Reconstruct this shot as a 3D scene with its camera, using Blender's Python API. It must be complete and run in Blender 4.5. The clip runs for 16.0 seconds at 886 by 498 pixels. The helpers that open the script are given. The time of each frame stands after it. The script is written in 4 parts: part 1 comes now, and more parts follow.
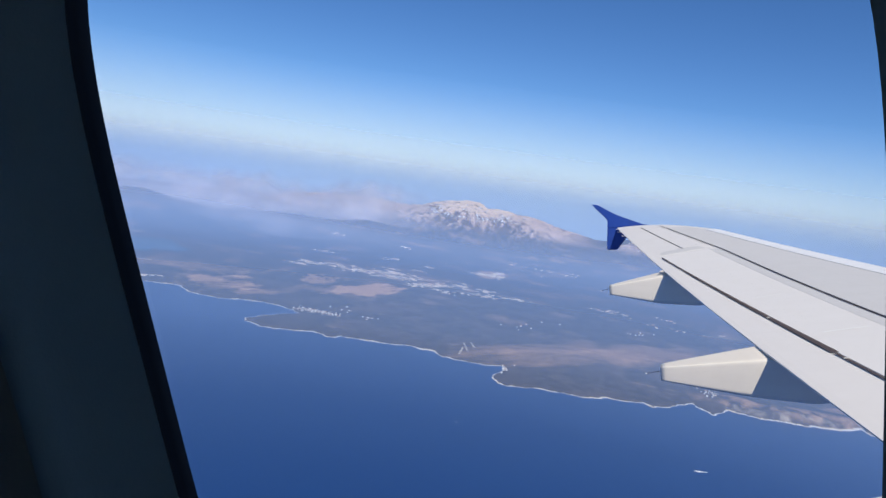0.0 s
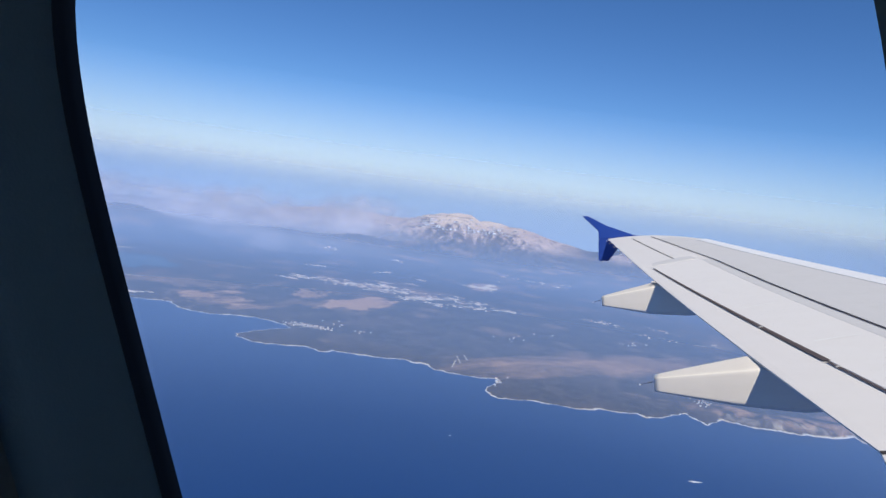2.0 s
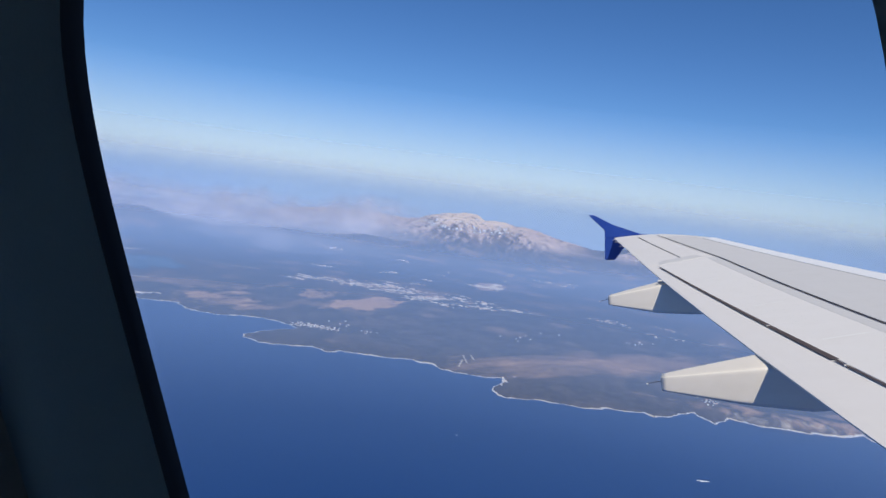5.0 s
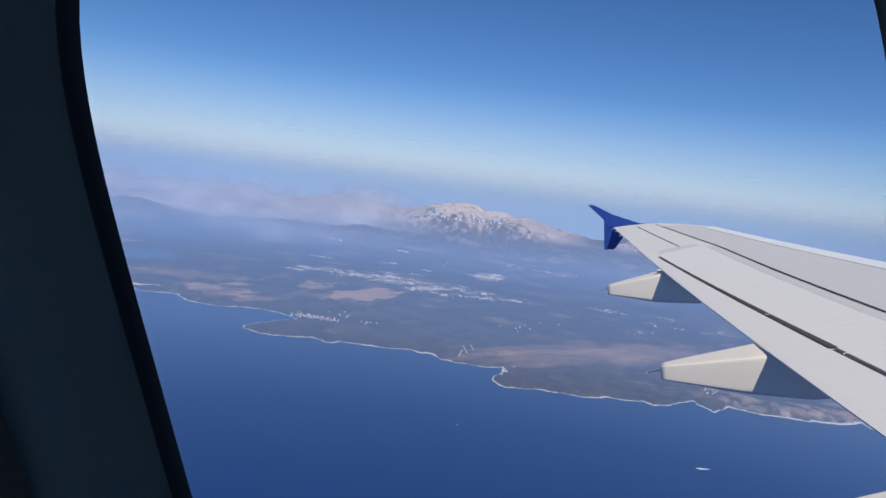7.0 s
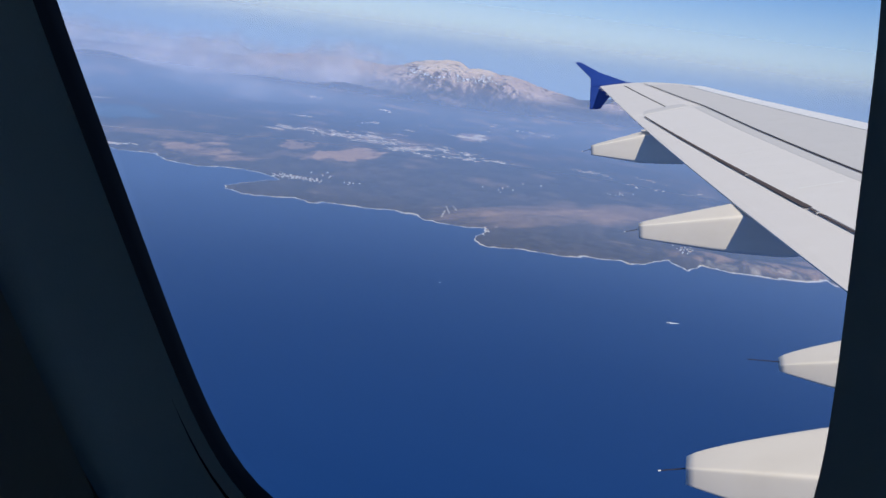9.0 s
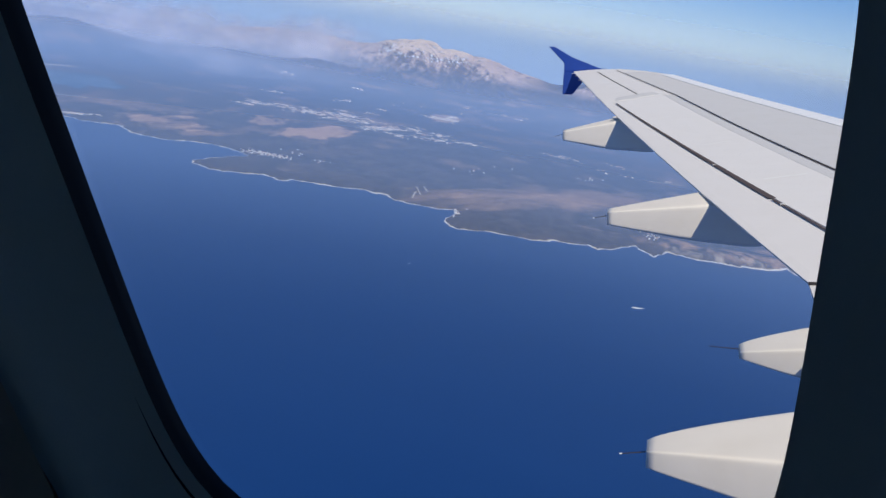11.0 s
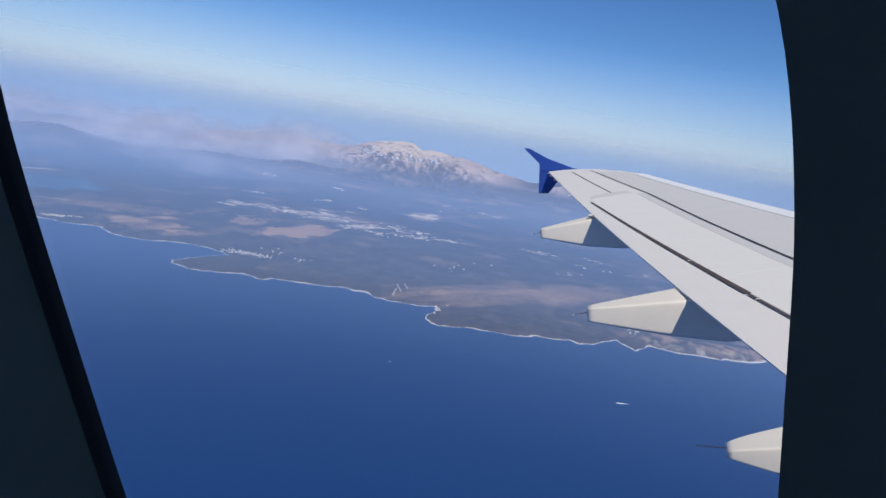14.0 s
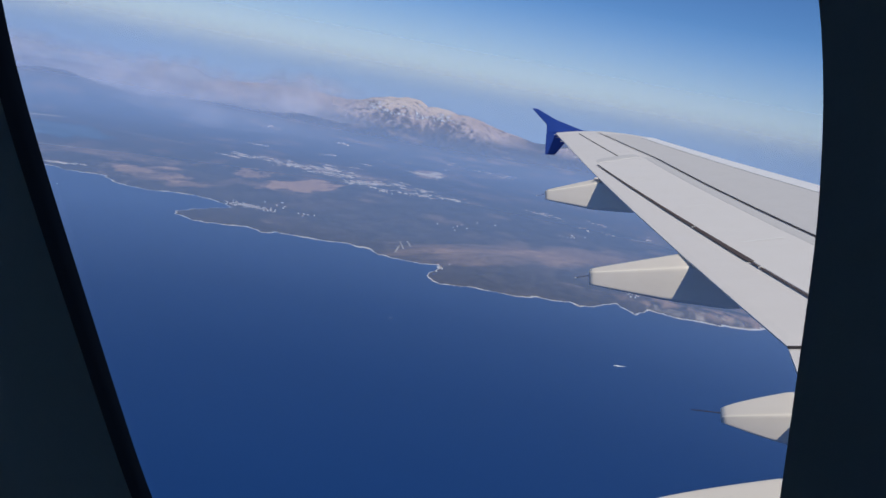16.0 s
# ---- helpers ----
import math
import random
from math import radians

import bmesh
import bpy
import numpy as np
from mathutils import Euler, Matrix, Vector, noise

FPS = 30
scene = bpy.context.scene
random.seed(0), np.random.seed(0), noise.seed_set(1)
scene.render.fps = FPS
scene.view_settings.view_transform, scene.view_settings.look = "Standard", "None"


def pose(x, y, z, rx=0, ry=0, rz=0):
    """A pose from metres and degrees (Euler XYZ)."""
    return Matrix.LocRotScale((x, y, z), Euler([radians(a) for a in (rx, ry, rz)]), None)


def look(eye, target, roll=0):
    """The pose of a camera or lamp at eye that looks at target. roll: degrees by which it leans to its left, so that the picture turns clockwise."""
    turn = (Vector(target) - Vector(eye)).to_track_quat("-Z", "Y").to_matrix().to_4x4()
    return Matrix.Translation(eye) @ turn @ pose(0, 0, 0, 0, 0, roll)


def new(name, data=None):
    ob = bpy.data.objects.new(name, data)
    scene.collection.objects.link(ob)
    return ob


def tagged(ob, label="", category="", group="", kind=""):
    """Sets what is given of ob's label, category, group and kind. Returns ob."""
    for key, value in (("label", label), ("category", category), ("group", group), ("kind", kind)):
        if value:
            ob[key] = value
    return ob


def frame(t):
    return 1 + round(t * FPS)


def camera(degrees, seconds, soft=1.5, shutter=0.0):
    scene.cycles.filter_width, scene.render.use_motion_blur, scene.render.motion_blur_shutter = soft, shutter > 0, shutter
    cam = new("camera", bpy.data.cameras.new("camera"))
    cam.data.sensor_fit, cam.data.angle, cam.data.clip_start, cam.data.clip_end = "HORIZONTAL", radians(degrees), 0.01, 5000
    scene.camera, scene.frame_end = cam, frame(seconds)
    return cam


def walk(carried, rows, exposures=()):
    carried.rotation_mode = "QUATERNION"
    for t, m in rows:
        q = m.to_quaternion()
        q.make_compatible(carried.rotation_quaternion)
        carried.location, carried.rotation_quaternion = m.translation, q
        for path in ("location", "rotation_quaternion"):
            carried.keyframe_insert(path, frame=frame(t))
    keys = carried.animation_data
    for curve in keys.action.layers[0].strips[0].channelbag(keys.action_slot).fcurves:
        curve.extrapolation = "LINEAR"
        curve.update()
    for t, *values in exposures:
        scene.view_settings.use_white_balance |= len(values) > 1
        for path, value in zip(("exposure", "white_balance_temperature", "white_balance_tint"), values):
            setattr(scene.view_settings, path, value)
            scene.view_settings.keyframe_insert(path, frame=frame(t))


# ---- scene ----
FOV = 65.41
EYE_HEIGHT = 200.0
cam = camera(FOV, 16.0, soft=1.5)

# the aircraft's attitude over the ground: columns are its forward, outboard and up axes
PLANE = Matrix(((0.9770, 0.0111, -0.2131, 0.0), (-0.0075, 0.9998, 0.0175, 0.0), (0.2132, -0.0154, 0.9769, EYE_HEIGHT), (0, 0, 0, 1)))

# seconds; place in the cabin: forward, outboard, up; yaw, pitch, roll against the aircraft
PATH = [
    (0.0, -0.003, -0.009, -0.012, 22.40, -0.87, 3.12),
    (0.5, -0.005, -0.009, -0.009, 22.76, 0.37, 3.29),
    (1.0, -0.005, -0.010, -0.007, 22.91, 0.75, 3.39),
    (1.5, -0.011, -0.005, -0.005, 22.77, 0.19, 3.40),
    (2.0, -0.007, -0.005, -0.008, 21.65, 0.15, 3.77),
    (2.5, -0.007, -0.006, -0.008, 21.77, 1.43, 3.82),
    (3.0, -0.007, -0.007, -0.006, 21.85, 1.51, 4.02),
    (3.5, -0.006, -0.006, -0.006, 21.94, 1.64, 3.89),
    (4.0, -0.006, -0.006, -0.004, 22.03, 1.22, 3.95),
    (6.5, -0.006, -0.007, -0.006, 22.17, -0.66, 4.05),
    (7.0, -0.006, -0.006, -0.002, 22.15, -0.65, 4.36),
    (7.5, -0.005, -0.007, -0.004, 22.31, -1.23, 4.27),
    (8.0, -0.003, -0.008, -0.013, 22.36, -3.57, 3.88),
    (8.5, -0.001, -0.009, -0.015, 23.01, -5.68, 4.18),
    (9.0, -0.0028, -0.005, -0.017, 21.60, -12.23, 4.10),
    (9.5, -0.0028, -0.004, -0.015, 21.48, -12.28, 3.99),
    (12.0, -0.0054, 0.001, -0.007, 17.69, -14.72, 1.69),
    (12.5, -0.0054, 0.002, -0.009, 17.49, -13.99, 1.82),
    (13.0, -0.0054, 0.002, -0.012, 17.50, -14.02, 1.75),
    (13.5, -0.0052, -0.002, -0.008, 18.16, -14.23, 2.09),
    (14.0, -0.001, -0.008, 0.016, 17.13, -5.99, 2.71),
    (14.5, -0.0058, -0.011, 0.027, 18.53, -0.25, 1.21),
    (15.0, -0.0058, -0.010, 0.025, 18.33, -2.66, 0.87),
    (15.5, -0.0056, -0.008, 0.024, 18.19, -4.45, 0.76),
    (16.0, -0.005, -0.0065, 0.019, 17.51, -9.41, 1.08),
]


def shot(x, y, z, yaw, pitch, roll):
    turn = (Matrix.Rotation(radians(yaw), 4, "Z") @ Matrix.Rotation(radians(pitch), 4, "X")
            @ Matrix.Rotation(radians(roll), 4, "Y") @ Matrix.Rotation(radians(90), 4, "X"))
    return PLANE @ Matrix.Translation((x, y, z)) @ turn


walk(cam, [(r[0], shot(*r[1:])) for r in PATH],
     exposures=[(0.0, 0.47), (3.0, 0.47), (4.0, 0.40), (6.5, 0.32), (8.0, 0.14), (9.0, 0.32), (9.5, 0.35), (12.0, 0.32), (12.5, 0.14), (13.5, 0.17), (14.0, 0.31), (14.5, 0.54), (15.0, 0.44), (15.5, 0.37), (16.0, 0.08)])

# ---- light ----
SUN_FROM = (PLANE.to_3x3() @ Vector((0.47, -0.58, 0.66))).normalized()
world = bpy.data.worlds.new("sky")
scene.world = world
world.use_nodes = True
wn = world.node_tree.nodes
sky = wn.new("ShaderNodeTexSky")
sky.sky_type = "NISHITA"
sky.sun_disc = False
sky.sun_elevation = math.asin(SUN_FROM.z)
sky.sun_rotation = math.atan2(SUN_FROM.x, SUN_FROM.y)
sky.altitude = 3000
sky.air_density = 1.0
sky.dust_density = 0.8
sky.ozone_density = 5.0
wn["Background"].inputs["Strength"].default_value = 0.066
clear = wn.new("ShaderNodeMix")
clear.data_type, clear.blend_type = "RGBA", "MULTIPLY"
clear.inputs[0].default_value, clear.inputs[7].default_value = 1.0, (0.91, 0.95, 1.05, 1)
azure = wn.new("ShaderNodeHueSaturation")
azure.inputs["Hue"].default_value, azure.inputs["Saturation"].default_value, azure.inputs["Value"].default_value = 0.501, 1.15, 1.12
world.node_tree.links.new(sky.outputs["Color"], azure.inputs["Color"])
world.node_tree.links.new(azure.outputs["Color"], clear.inputs[6])
world.node_tree.links.new(clear.outputs[2], wn["Background"].inputs["Color"])
sun = new("sun", bpy.data.lights.new("sun", "SUN"))
sun.data.energy = 3.1
sun.data.angle = radians(0.53)
sun.data.color = (1.0, 0.93, 0.82)
sun.matrix_world = look(SUN_FROM * 60, (0, 0, 0))


# ---- materials ----
class Mat:
    """A small builder of node materials."""

    def __init__(self, name, colour=(0.5, 0.5, 0.5), rough=0.5, metal=0.0):
        self.m = bpy.data.materials.new(name)
        self.m.use_nodes = True
        self.t = self.m.node_tree
        self.b = self.t.nodes["Principled BSDF"]
        self.set("Base Color", (*colour, 1)).set("Roughness", rough).set("Metallic", metal)

    def set(self, key, value):
        if hasattr(value, "is_linked"):
            self.t.links.new(value, self.b.inputs[key])
        else:
            self.b.inputs[key].default_value = value
        return self

    def node(self, kind, **inputs):
        n = self.t.nodes.new("ShaderNode" + kind)
        for key, value in inputs.items():
            key = int(key[1:]) if key[0] == "i" and key[1:].isdigit() else key.replace("_", " ")
            if hasattr(value, "is_linked"):
                self.t.links.new(value, n.inputs[key])
            else:
                n.inputs[key].default_value = value
        return n

    def place(self, which="Object"):
        return self.node("TexCoord").outputs[which]

    def noise(self, scale, detail=4.0, rough=0.55, vector=None):
        return self.node("TexNoise", Vector=vector if vector is not None else self.place(), Scale=scale, Detail=detail, Roughness=rough).outputs["Fac"]

    def ramp(self, fac, stops):
        n = self.node("ValToRGB", Fac=fac)
        e = n.color_ramp.elements
        while len(e) < len(stops):
            e.new(0.5)
        for el, (p, c) in zip(e, stops):
            el.position = p
            el.color = (*c, 1) if len(c) == 3 else c
        return n.outputs["Color"]

    def mix(self, fac, a, b, kind="MIX"):
        n = self.t.nodes.new("ShaderNodeMix")
        n.data_type, n.blend_type = "RGBA", kind
        for i, v in ((0, fac), (6, a), (7, b)):
            if hasattr(v, "is_linked"):
                self.t.links.new(v, n.inputs[i])
            else:
                n.inputs[i].default_value = (*v, 1) if isinstance(v, tuple) and len(v) == 3 else v
        return n.outputs[2]

    def math(self, op, a, b=0.0, clamp=False):
        n = self.node("Math", i0=a, i1=b)
        n.operation, n.use_clamp = op, clamp
        return n.outputs[0]

    def attr(self, name):
        n = self.t.nodes.new("ShaderNodeAttribute")
        n.attribute_name = name
        return n.outputs["Fac"]

    def bump(self, height, strength=0.2, distance=0.01):
        return self.set("Normal", self.node("Bump", Height=height, Strength=strength, Distance=distance).outputs["Normal"])


def paint(name, colour, dirt, rough=0.35):
    """Aircraft paint: faint streaks along the airflow, fine grime and a soft gloss."""
    p = Mat(name, colour, rough)
    c = p.place()
    streak = p.noise(1.0, 5, 0.6, p.node("Mapping", Vector=c, Scale=(0.9, 9.0, 9.0)).outputs[0])
    grime = p.noise(3.2, 6, 0.65)
    col = p.mix(p.ramp(streak, [(0.42, (0, 0, 0)), (0.8, (0.45, 0.45, 0.45))]), tuple(colour), tuple(dirt))
    col = p.mix(p.ramp(grime, [(0.45, (0, 0, 0)), (0.8, (0.6, 0.6, 0.6))]), col, tuple(dirt))
    p.set("Base Color", col)
    p.set("Roughness", p.node("MapRange", Value=grime, i3=rough - 0.06, i4=rough + 0.14).outputs[0])
    return p.m


M_WING = paint("wing grey paint", (0.775, 0.745, 0.715), (0.72, 0.69, 0.66), 0.42)
M_SPOILER = paint("spoiler grey paint", (0.805, 0.775, 0.74), (0.755, 0.725, 0.69), 0.42)
M_FLAP = paint("flap grey paint", (0.79, 0.755, 0.72), (0.74, 0.705, 0.67), 0.42)
M_BOX = paint("wing box grey paint", (0.655, 0.64, 0.625), (0.61, 0.60, 0.585), 0.45)
M_SLAT = paint("slat bright coat", (0.90, 0.90, 0.90), (0.82, 0.82, 0.82), 0.30)
M_FAIR = paint("fairing cream paint", (0.84, 0.775, 0.68), (0.75, 0.685, 0.59), 0.45)
M_BLUE = paint("fence blue paint", (0.016, 0.055, 0.30), (0.012, 0.04, 0.22), 0.35)
M_SEAM = Mat("seam sealant", (0.05, 0.043, 0.045), 0.85).set("Specular IOR Level", 0.15).m
M_GAP = Mat("brown-grey gap shade", (0.095, 0.078, 0.08), 0.9).set("Specular IOR Level", 0.1).m
M_LAP = Mat("grey lap joint", (0.26, 0.25, 0.25), 0.8).m
M_MARK = Mat("pale glint and wick coat", (0.88, 0.87, 0.84), 0.5).m
M_SKIN = paint("fuselage white paint", (0.75, 0.75, 0.75), (0.66, 0.66, 0.66), 0.3)

p = Mat("window reveal plastic", (0.36, 0.37, 0.37), 0.6)
g = p.noise(900, 3)
p.set("Base Color", p.mix(p.noise(9, 4), (0.36, 0.47, 0.50), (0.43, 0.55, 0.58)))
p.bump(g, 0.25, 0.0004)
M_REVEAL = p.m
p = Mat("black rubber seal", (0.018, 0.025, 0.033), 0.9)
p.set("Specular IOR Level", 0.15)
p.bump(p.noise(300, 3), 0.2, 0.0005)
M_RUBBER = p.m
p = Mat("cabin lining", (0.16, 0.165, 0.17), 0.7)
p.set("Base Color", p.mix(p.noise(4, 4), (0.26, 0.32, 0.34), (0.32, 0.37, 0.39)))
M_LINING = p.m

p = Mat("clear acrylic")
p.t.nodes.remove(p.b)
film = p.node("BsdfTransparent", Color=(0.965, 0.98, 0.985, 1))
gloss = p.node("BsdfGlossy", Color=(1, 1, 1, 1), Roughness=0.03)
fres = p.node("Fresnel", IOR=1.3)
both = p.node("MixShader", Fac=p.math("MULTIPLY", fres.outputs[0], 0.12), i1=film.outputs[0], i2=gloss.outputs[0])
p.t.links.new(both.outputs[0], p.t.nodes["Material Output"].inputs["Surface"])
M_PANE = p.m

# sea: deep blue water with ripples and faint wind bands
p = Mat("sea water", (0.01, 0.06, 0.2), 0.32)
c = p.place("Object")
bands = p.noise(0.006, 5, 0.6, p.node("Mapping", Vector=c, Scale=(0.6, 2.2, 1), Rotation=(0, 0, 0.4)).outputs[0])
p.set("Base Color", p.mix(bands, (0.0075, 0.041, 0.158), (0.0105, 0.052, 0.188)))
p.set("IOR", 1.33)
p.bump(p.noise(0.09, 3, 0.6), 0.05, 0.8)
M_SEA = p.m

# land: scrub, dry fields, limestone, shore rock, by cover attributes of the sheet
p = Mat("land", (0.1, 0.1, 0.08), 0.95)
c = p.place("Object")
n1, n2, n3 = p.noise(0.02, 6, 0.6, c), p.noise(0.11, 5, 0.65, c), p.noise(0.6, 4, 0.7, c)
scrub = p.mix(p.ramp(n1, [(0.35, (0, 0, 0)), (0.65, (1, 1, 1))]), (0.070, 0.058, 0.054), (0.098, 0.077, 0.070))
scrub = p.mix(p.ramp(n2, [(0.44, (0, 0, 0)), (0.70, (1, 1, 1))]), scrub, (0.150, 0.118, 0.102))
scrub = p.mix(p.math("MULTIPLY", n3, 0.5), scrub, (0.040, 0.041, 0.038))
plots = p.node("TexVoronoi", Vector=p.node("Mapping", Vector=c, Scale=(0.040, 0.044, 0.0), Rotation=(0, 0, 0.7)).outputs[0], Scale=1.0)
tone = p.node("SeparateColor", Color=plots.outputs["Color"]).outputs[0]
scrub = p.mix(p.math("MULTIPLY", p.ramp(tone, [(0.45, (0, 0, 0)), (0.95, (1, 1, 1))]), 0.22), scrub, (0.20, 0.145, 0.115))
smudge = p.noise(0.007, 5, 0.6, p.node("Mapping", Vector=c, Scale=(1.0, 1.1, 1.0)).outputs[0])
scrub = p.mix(p.ramp(smudge, [(0.52, (0, 0, 0)), (0.78, (0.40, 0.40, 0.40))]), scrub, (0.19, 0.145, 0.125))
dry = p.mix(n2, (0.54, 0.325, 0.195), (0.66, 0.43, 0.28))
rock = p.mix(p.ramp(n2, [(0.35, (0, 0, 0)), (0.65, (1, 1, 1))]), (0.36, 0.275, 0.235), (0.62, 0.475, 0.40))
col = p.mix(p.math("MULTIPLY", p.attr("dry"), p.math("ADD", n2, 0.45, True), True), scrub, dry)
col = p.mix(p.attr("rock"), col, rock)
col = p.mix(p.attr("pale"), col, p.mix(n3, (0.88, 0.72, 0.52), (0.94, 0.82, 0.66)))
col = p.mix(p.attr("snow"), col, (0.82, 0.83, 0.86))
p.set("Base Color", col).set("Specular IOR Level", 0.1)
p.bump(p.math("ADD", n3, p.math("MULTIPLY", n2, 3.0)), 0.7, 1.2)
M_LAND = p.m

p = Mat("white foam", (0.8, 0.83, 0.86), 0.8)
M_FOAM = p.m
M_HULL = Mat("white hull paint", (0.8, 0.8, 0.8), 0.4).m
M_GLASSDARK = Mat("dark cabin windows", (0.02, 0.025, 0.03), 0.2).m
p = Mat("pale plaster and tiled roofs", (0.7, 0.66, 0.6), 0.85)
isl = p.node("NewGeometry").outputs["Random Per Island"]
p.set("Base Color", p.ramp(isl, [(0.0, (0.92, 0.88, 0.82)), (0.40, (0.90, 0.81, 0.70)), (0.66, (0.66, 0.42, 0.30)), (0.80, (0.60, 0.50, 0.42)), (1.0, (0.92, 0.85, 0.76))]))
M_HOUSE = p.m


def masonry(name, a, b):
    p = Mat(name, a, 0.85)
    p.set("Base Color", p.mix(p.node("ObjectInfo").outputs["Random"], a, b))
    return p.m


M_PLASTER = masonry("white plaster", (0.86, 0.84, 0.80), (0.80, 0.74, 0.66))
M_TILE = masonry("terracotta tiles", (0.55, 0.30, 0.20), (0.66, 0.42, 0.31))


def haze(name, colour, low, plan=None, edge=None, veil=False):
    """Haze painted on a sheet: mostly see-through, partly a flat diffuse colour. low: strength and the height by which
    it thins out; plan: strength by level distance from below the eye.
    """
    p = Mat(name)
    p.t.nodes.remove(p.b)
    spot = p.node("SeparateXYZ", Vector=p.node("NewGeometry").outputs["Position"])
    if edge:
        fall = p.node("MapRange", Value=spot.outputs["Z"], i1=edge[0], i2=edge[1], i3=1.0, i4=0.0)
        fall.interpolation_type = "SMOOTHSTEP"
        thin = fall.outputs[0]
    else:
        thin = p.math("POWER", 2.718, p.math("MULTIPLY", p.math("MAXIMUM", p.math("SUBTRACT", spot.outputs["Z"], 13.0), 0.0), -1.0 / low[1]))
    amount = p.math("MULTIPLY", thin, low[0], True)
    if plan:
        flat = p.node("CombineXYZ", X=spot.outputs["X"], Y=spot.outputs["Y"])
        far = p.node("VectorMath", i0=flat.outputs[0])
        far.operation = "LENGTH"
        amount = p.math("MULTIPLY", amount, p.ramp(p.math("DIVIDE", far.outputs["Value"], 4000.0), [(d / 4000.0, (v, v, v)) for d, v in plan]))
    if veil:
        c = p.node("Mapping", Vector=p.place("Object"), Scale=(1, 1, 2.2)).outputs[0]
        lumps = p.ramp(p.noise(0.0045, 6, 0.55, c), [(0.32, (0.35, 0.35, 0.35)), (0.60, (1, 1, 1))])
        amount = p.math("MULTIPLY", p.math("MULTIPLY", amount, lumps), p.attr("veil"), True)
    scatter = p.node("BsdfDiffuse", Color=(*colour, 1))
    if veil:
        curls = p.ramp(p.noise(0.011, 7, 0.62, c), [(0.42, (0, 0, 0)), (0.68, (1, 1, 1))])
        p.t.links.new(p.mix(curls, tuple(v * 0.86 for v in colour), tuple(v * 1.16 for v in colour)), scatter.inputs["Color"])
    both = p.node("MixShader", Fac=amount, i1=p.node("BsdfTransparent").outputs[0], i2=scatter.outputs[0])
    p.t.links.new(both.outputs[0], p.t.nodes["Material Output"].inputs["Surface"])
    return p.m


# ---- mesh helpers ----
def mesh_of(name, verts, faces, material, smooth=False):
    me = bpy.data.meshes.new(name)
    me.from_pydata([tuple(v) for v in verts], [], faces)
    if smooth:
        me.polygons.foreach_set("use_smooth", [True] * len(me.polygons))
    me.materials.append(material)
    me.update()
    return me


def thing(name, label, category, kind="", at=PLANE, group=""):
    ob = new(name)
    ob.matrix_world = at
    ob.empty_display_size = 0.1
    return tagged(ob, label, category, group, kind)


def part(name, data, material, parent, label="", smooth=False):
    """Links a bmesh, or verts and faces, as one mesh object under a thing."""
    if isinstance(data, tuple):
        me = mesh_of(name, data[0], data[1], material, smooth)
    else:
        bmesh.ops.recalc_face_normals(data, faces=data.faces)
        me = bpy.data.meshes.new(name)
        data.to_mesh(me)
        data.free()
        me.materials.append(material)
        if smooth:
            me.polygons.foreach_set("use_smooth", [True] * len(me.polygons))
    ob = new(name, me)
    ob.parent = parent
    if label:
        ob["label"] = label
    return ob


def grid_faces(n, m, closed=False):
    """Faces of a grid of n rows of m points."""
    out = []
    for i in range(n - 1):
        for j in range(m if closed else m - 1):
            k = (j + 1) % m
            out.append((i * m + j, i * m + k, (i + 1) * m + k, (i + 1) * m + j))
    return out


def rod(a, b, r0, r1, seg=8):
    a, b = Vector(a), Vector(b)
    q = (b - a).to_track_quat("Z", "Y")
    verts = []
    for c, r in ((a, r0), (b, r1)):
        for k in range(seg):
            w = 2 * math.pi * k / seg
            verts.append(c + q @ Vector((r * math.cos(w), r * math.sin(w), 0)))
    faces = [(k, (k + 1) % seg, seg + (k + 1) % seg, seg + k) for k in range(seg)]
    return verts, faces + [tuple(range(seg))[::-1], tuple(range(seg, 2 * seg))]


# ---- sea and land ----
def fbm(x, y, octaves=5, seed=0.0, gain=0.5):
    """Smooth value noise on arrays, about -1 to 1."""
    total, amp = np.zeros_like(x), 1.0
    for o in range(octaves):
        fx, fy = x * 2 ** o + seed * 17.3 + o * 5.1, y * 2 ** o - seed * 9.7 + o * 3.3
        ix, iy = np.floor(fx), np.floor(fy)
        tx, ty = fx - ix, fy - iy
        tx, ty = tx * tx * (3 - 2 * tx), ty * ty * (3 - 2 * ty)

        def h(a, b):
            v = np.sin(a * 127.1 + b * 311.7 + seed * 74.7) * 43758.5453
            return 2 * (v - np.floor(v)) - 1
        total += amp * ((h(ix, iy) * (1 - tx) + h(ix + 1, iy) * tx) * (1 - ty) + (h(ix, iy + 1) * (1 - tx) + h(ix + 1, iy + 1) * tx) * ty)
        amp *= gain
    return total


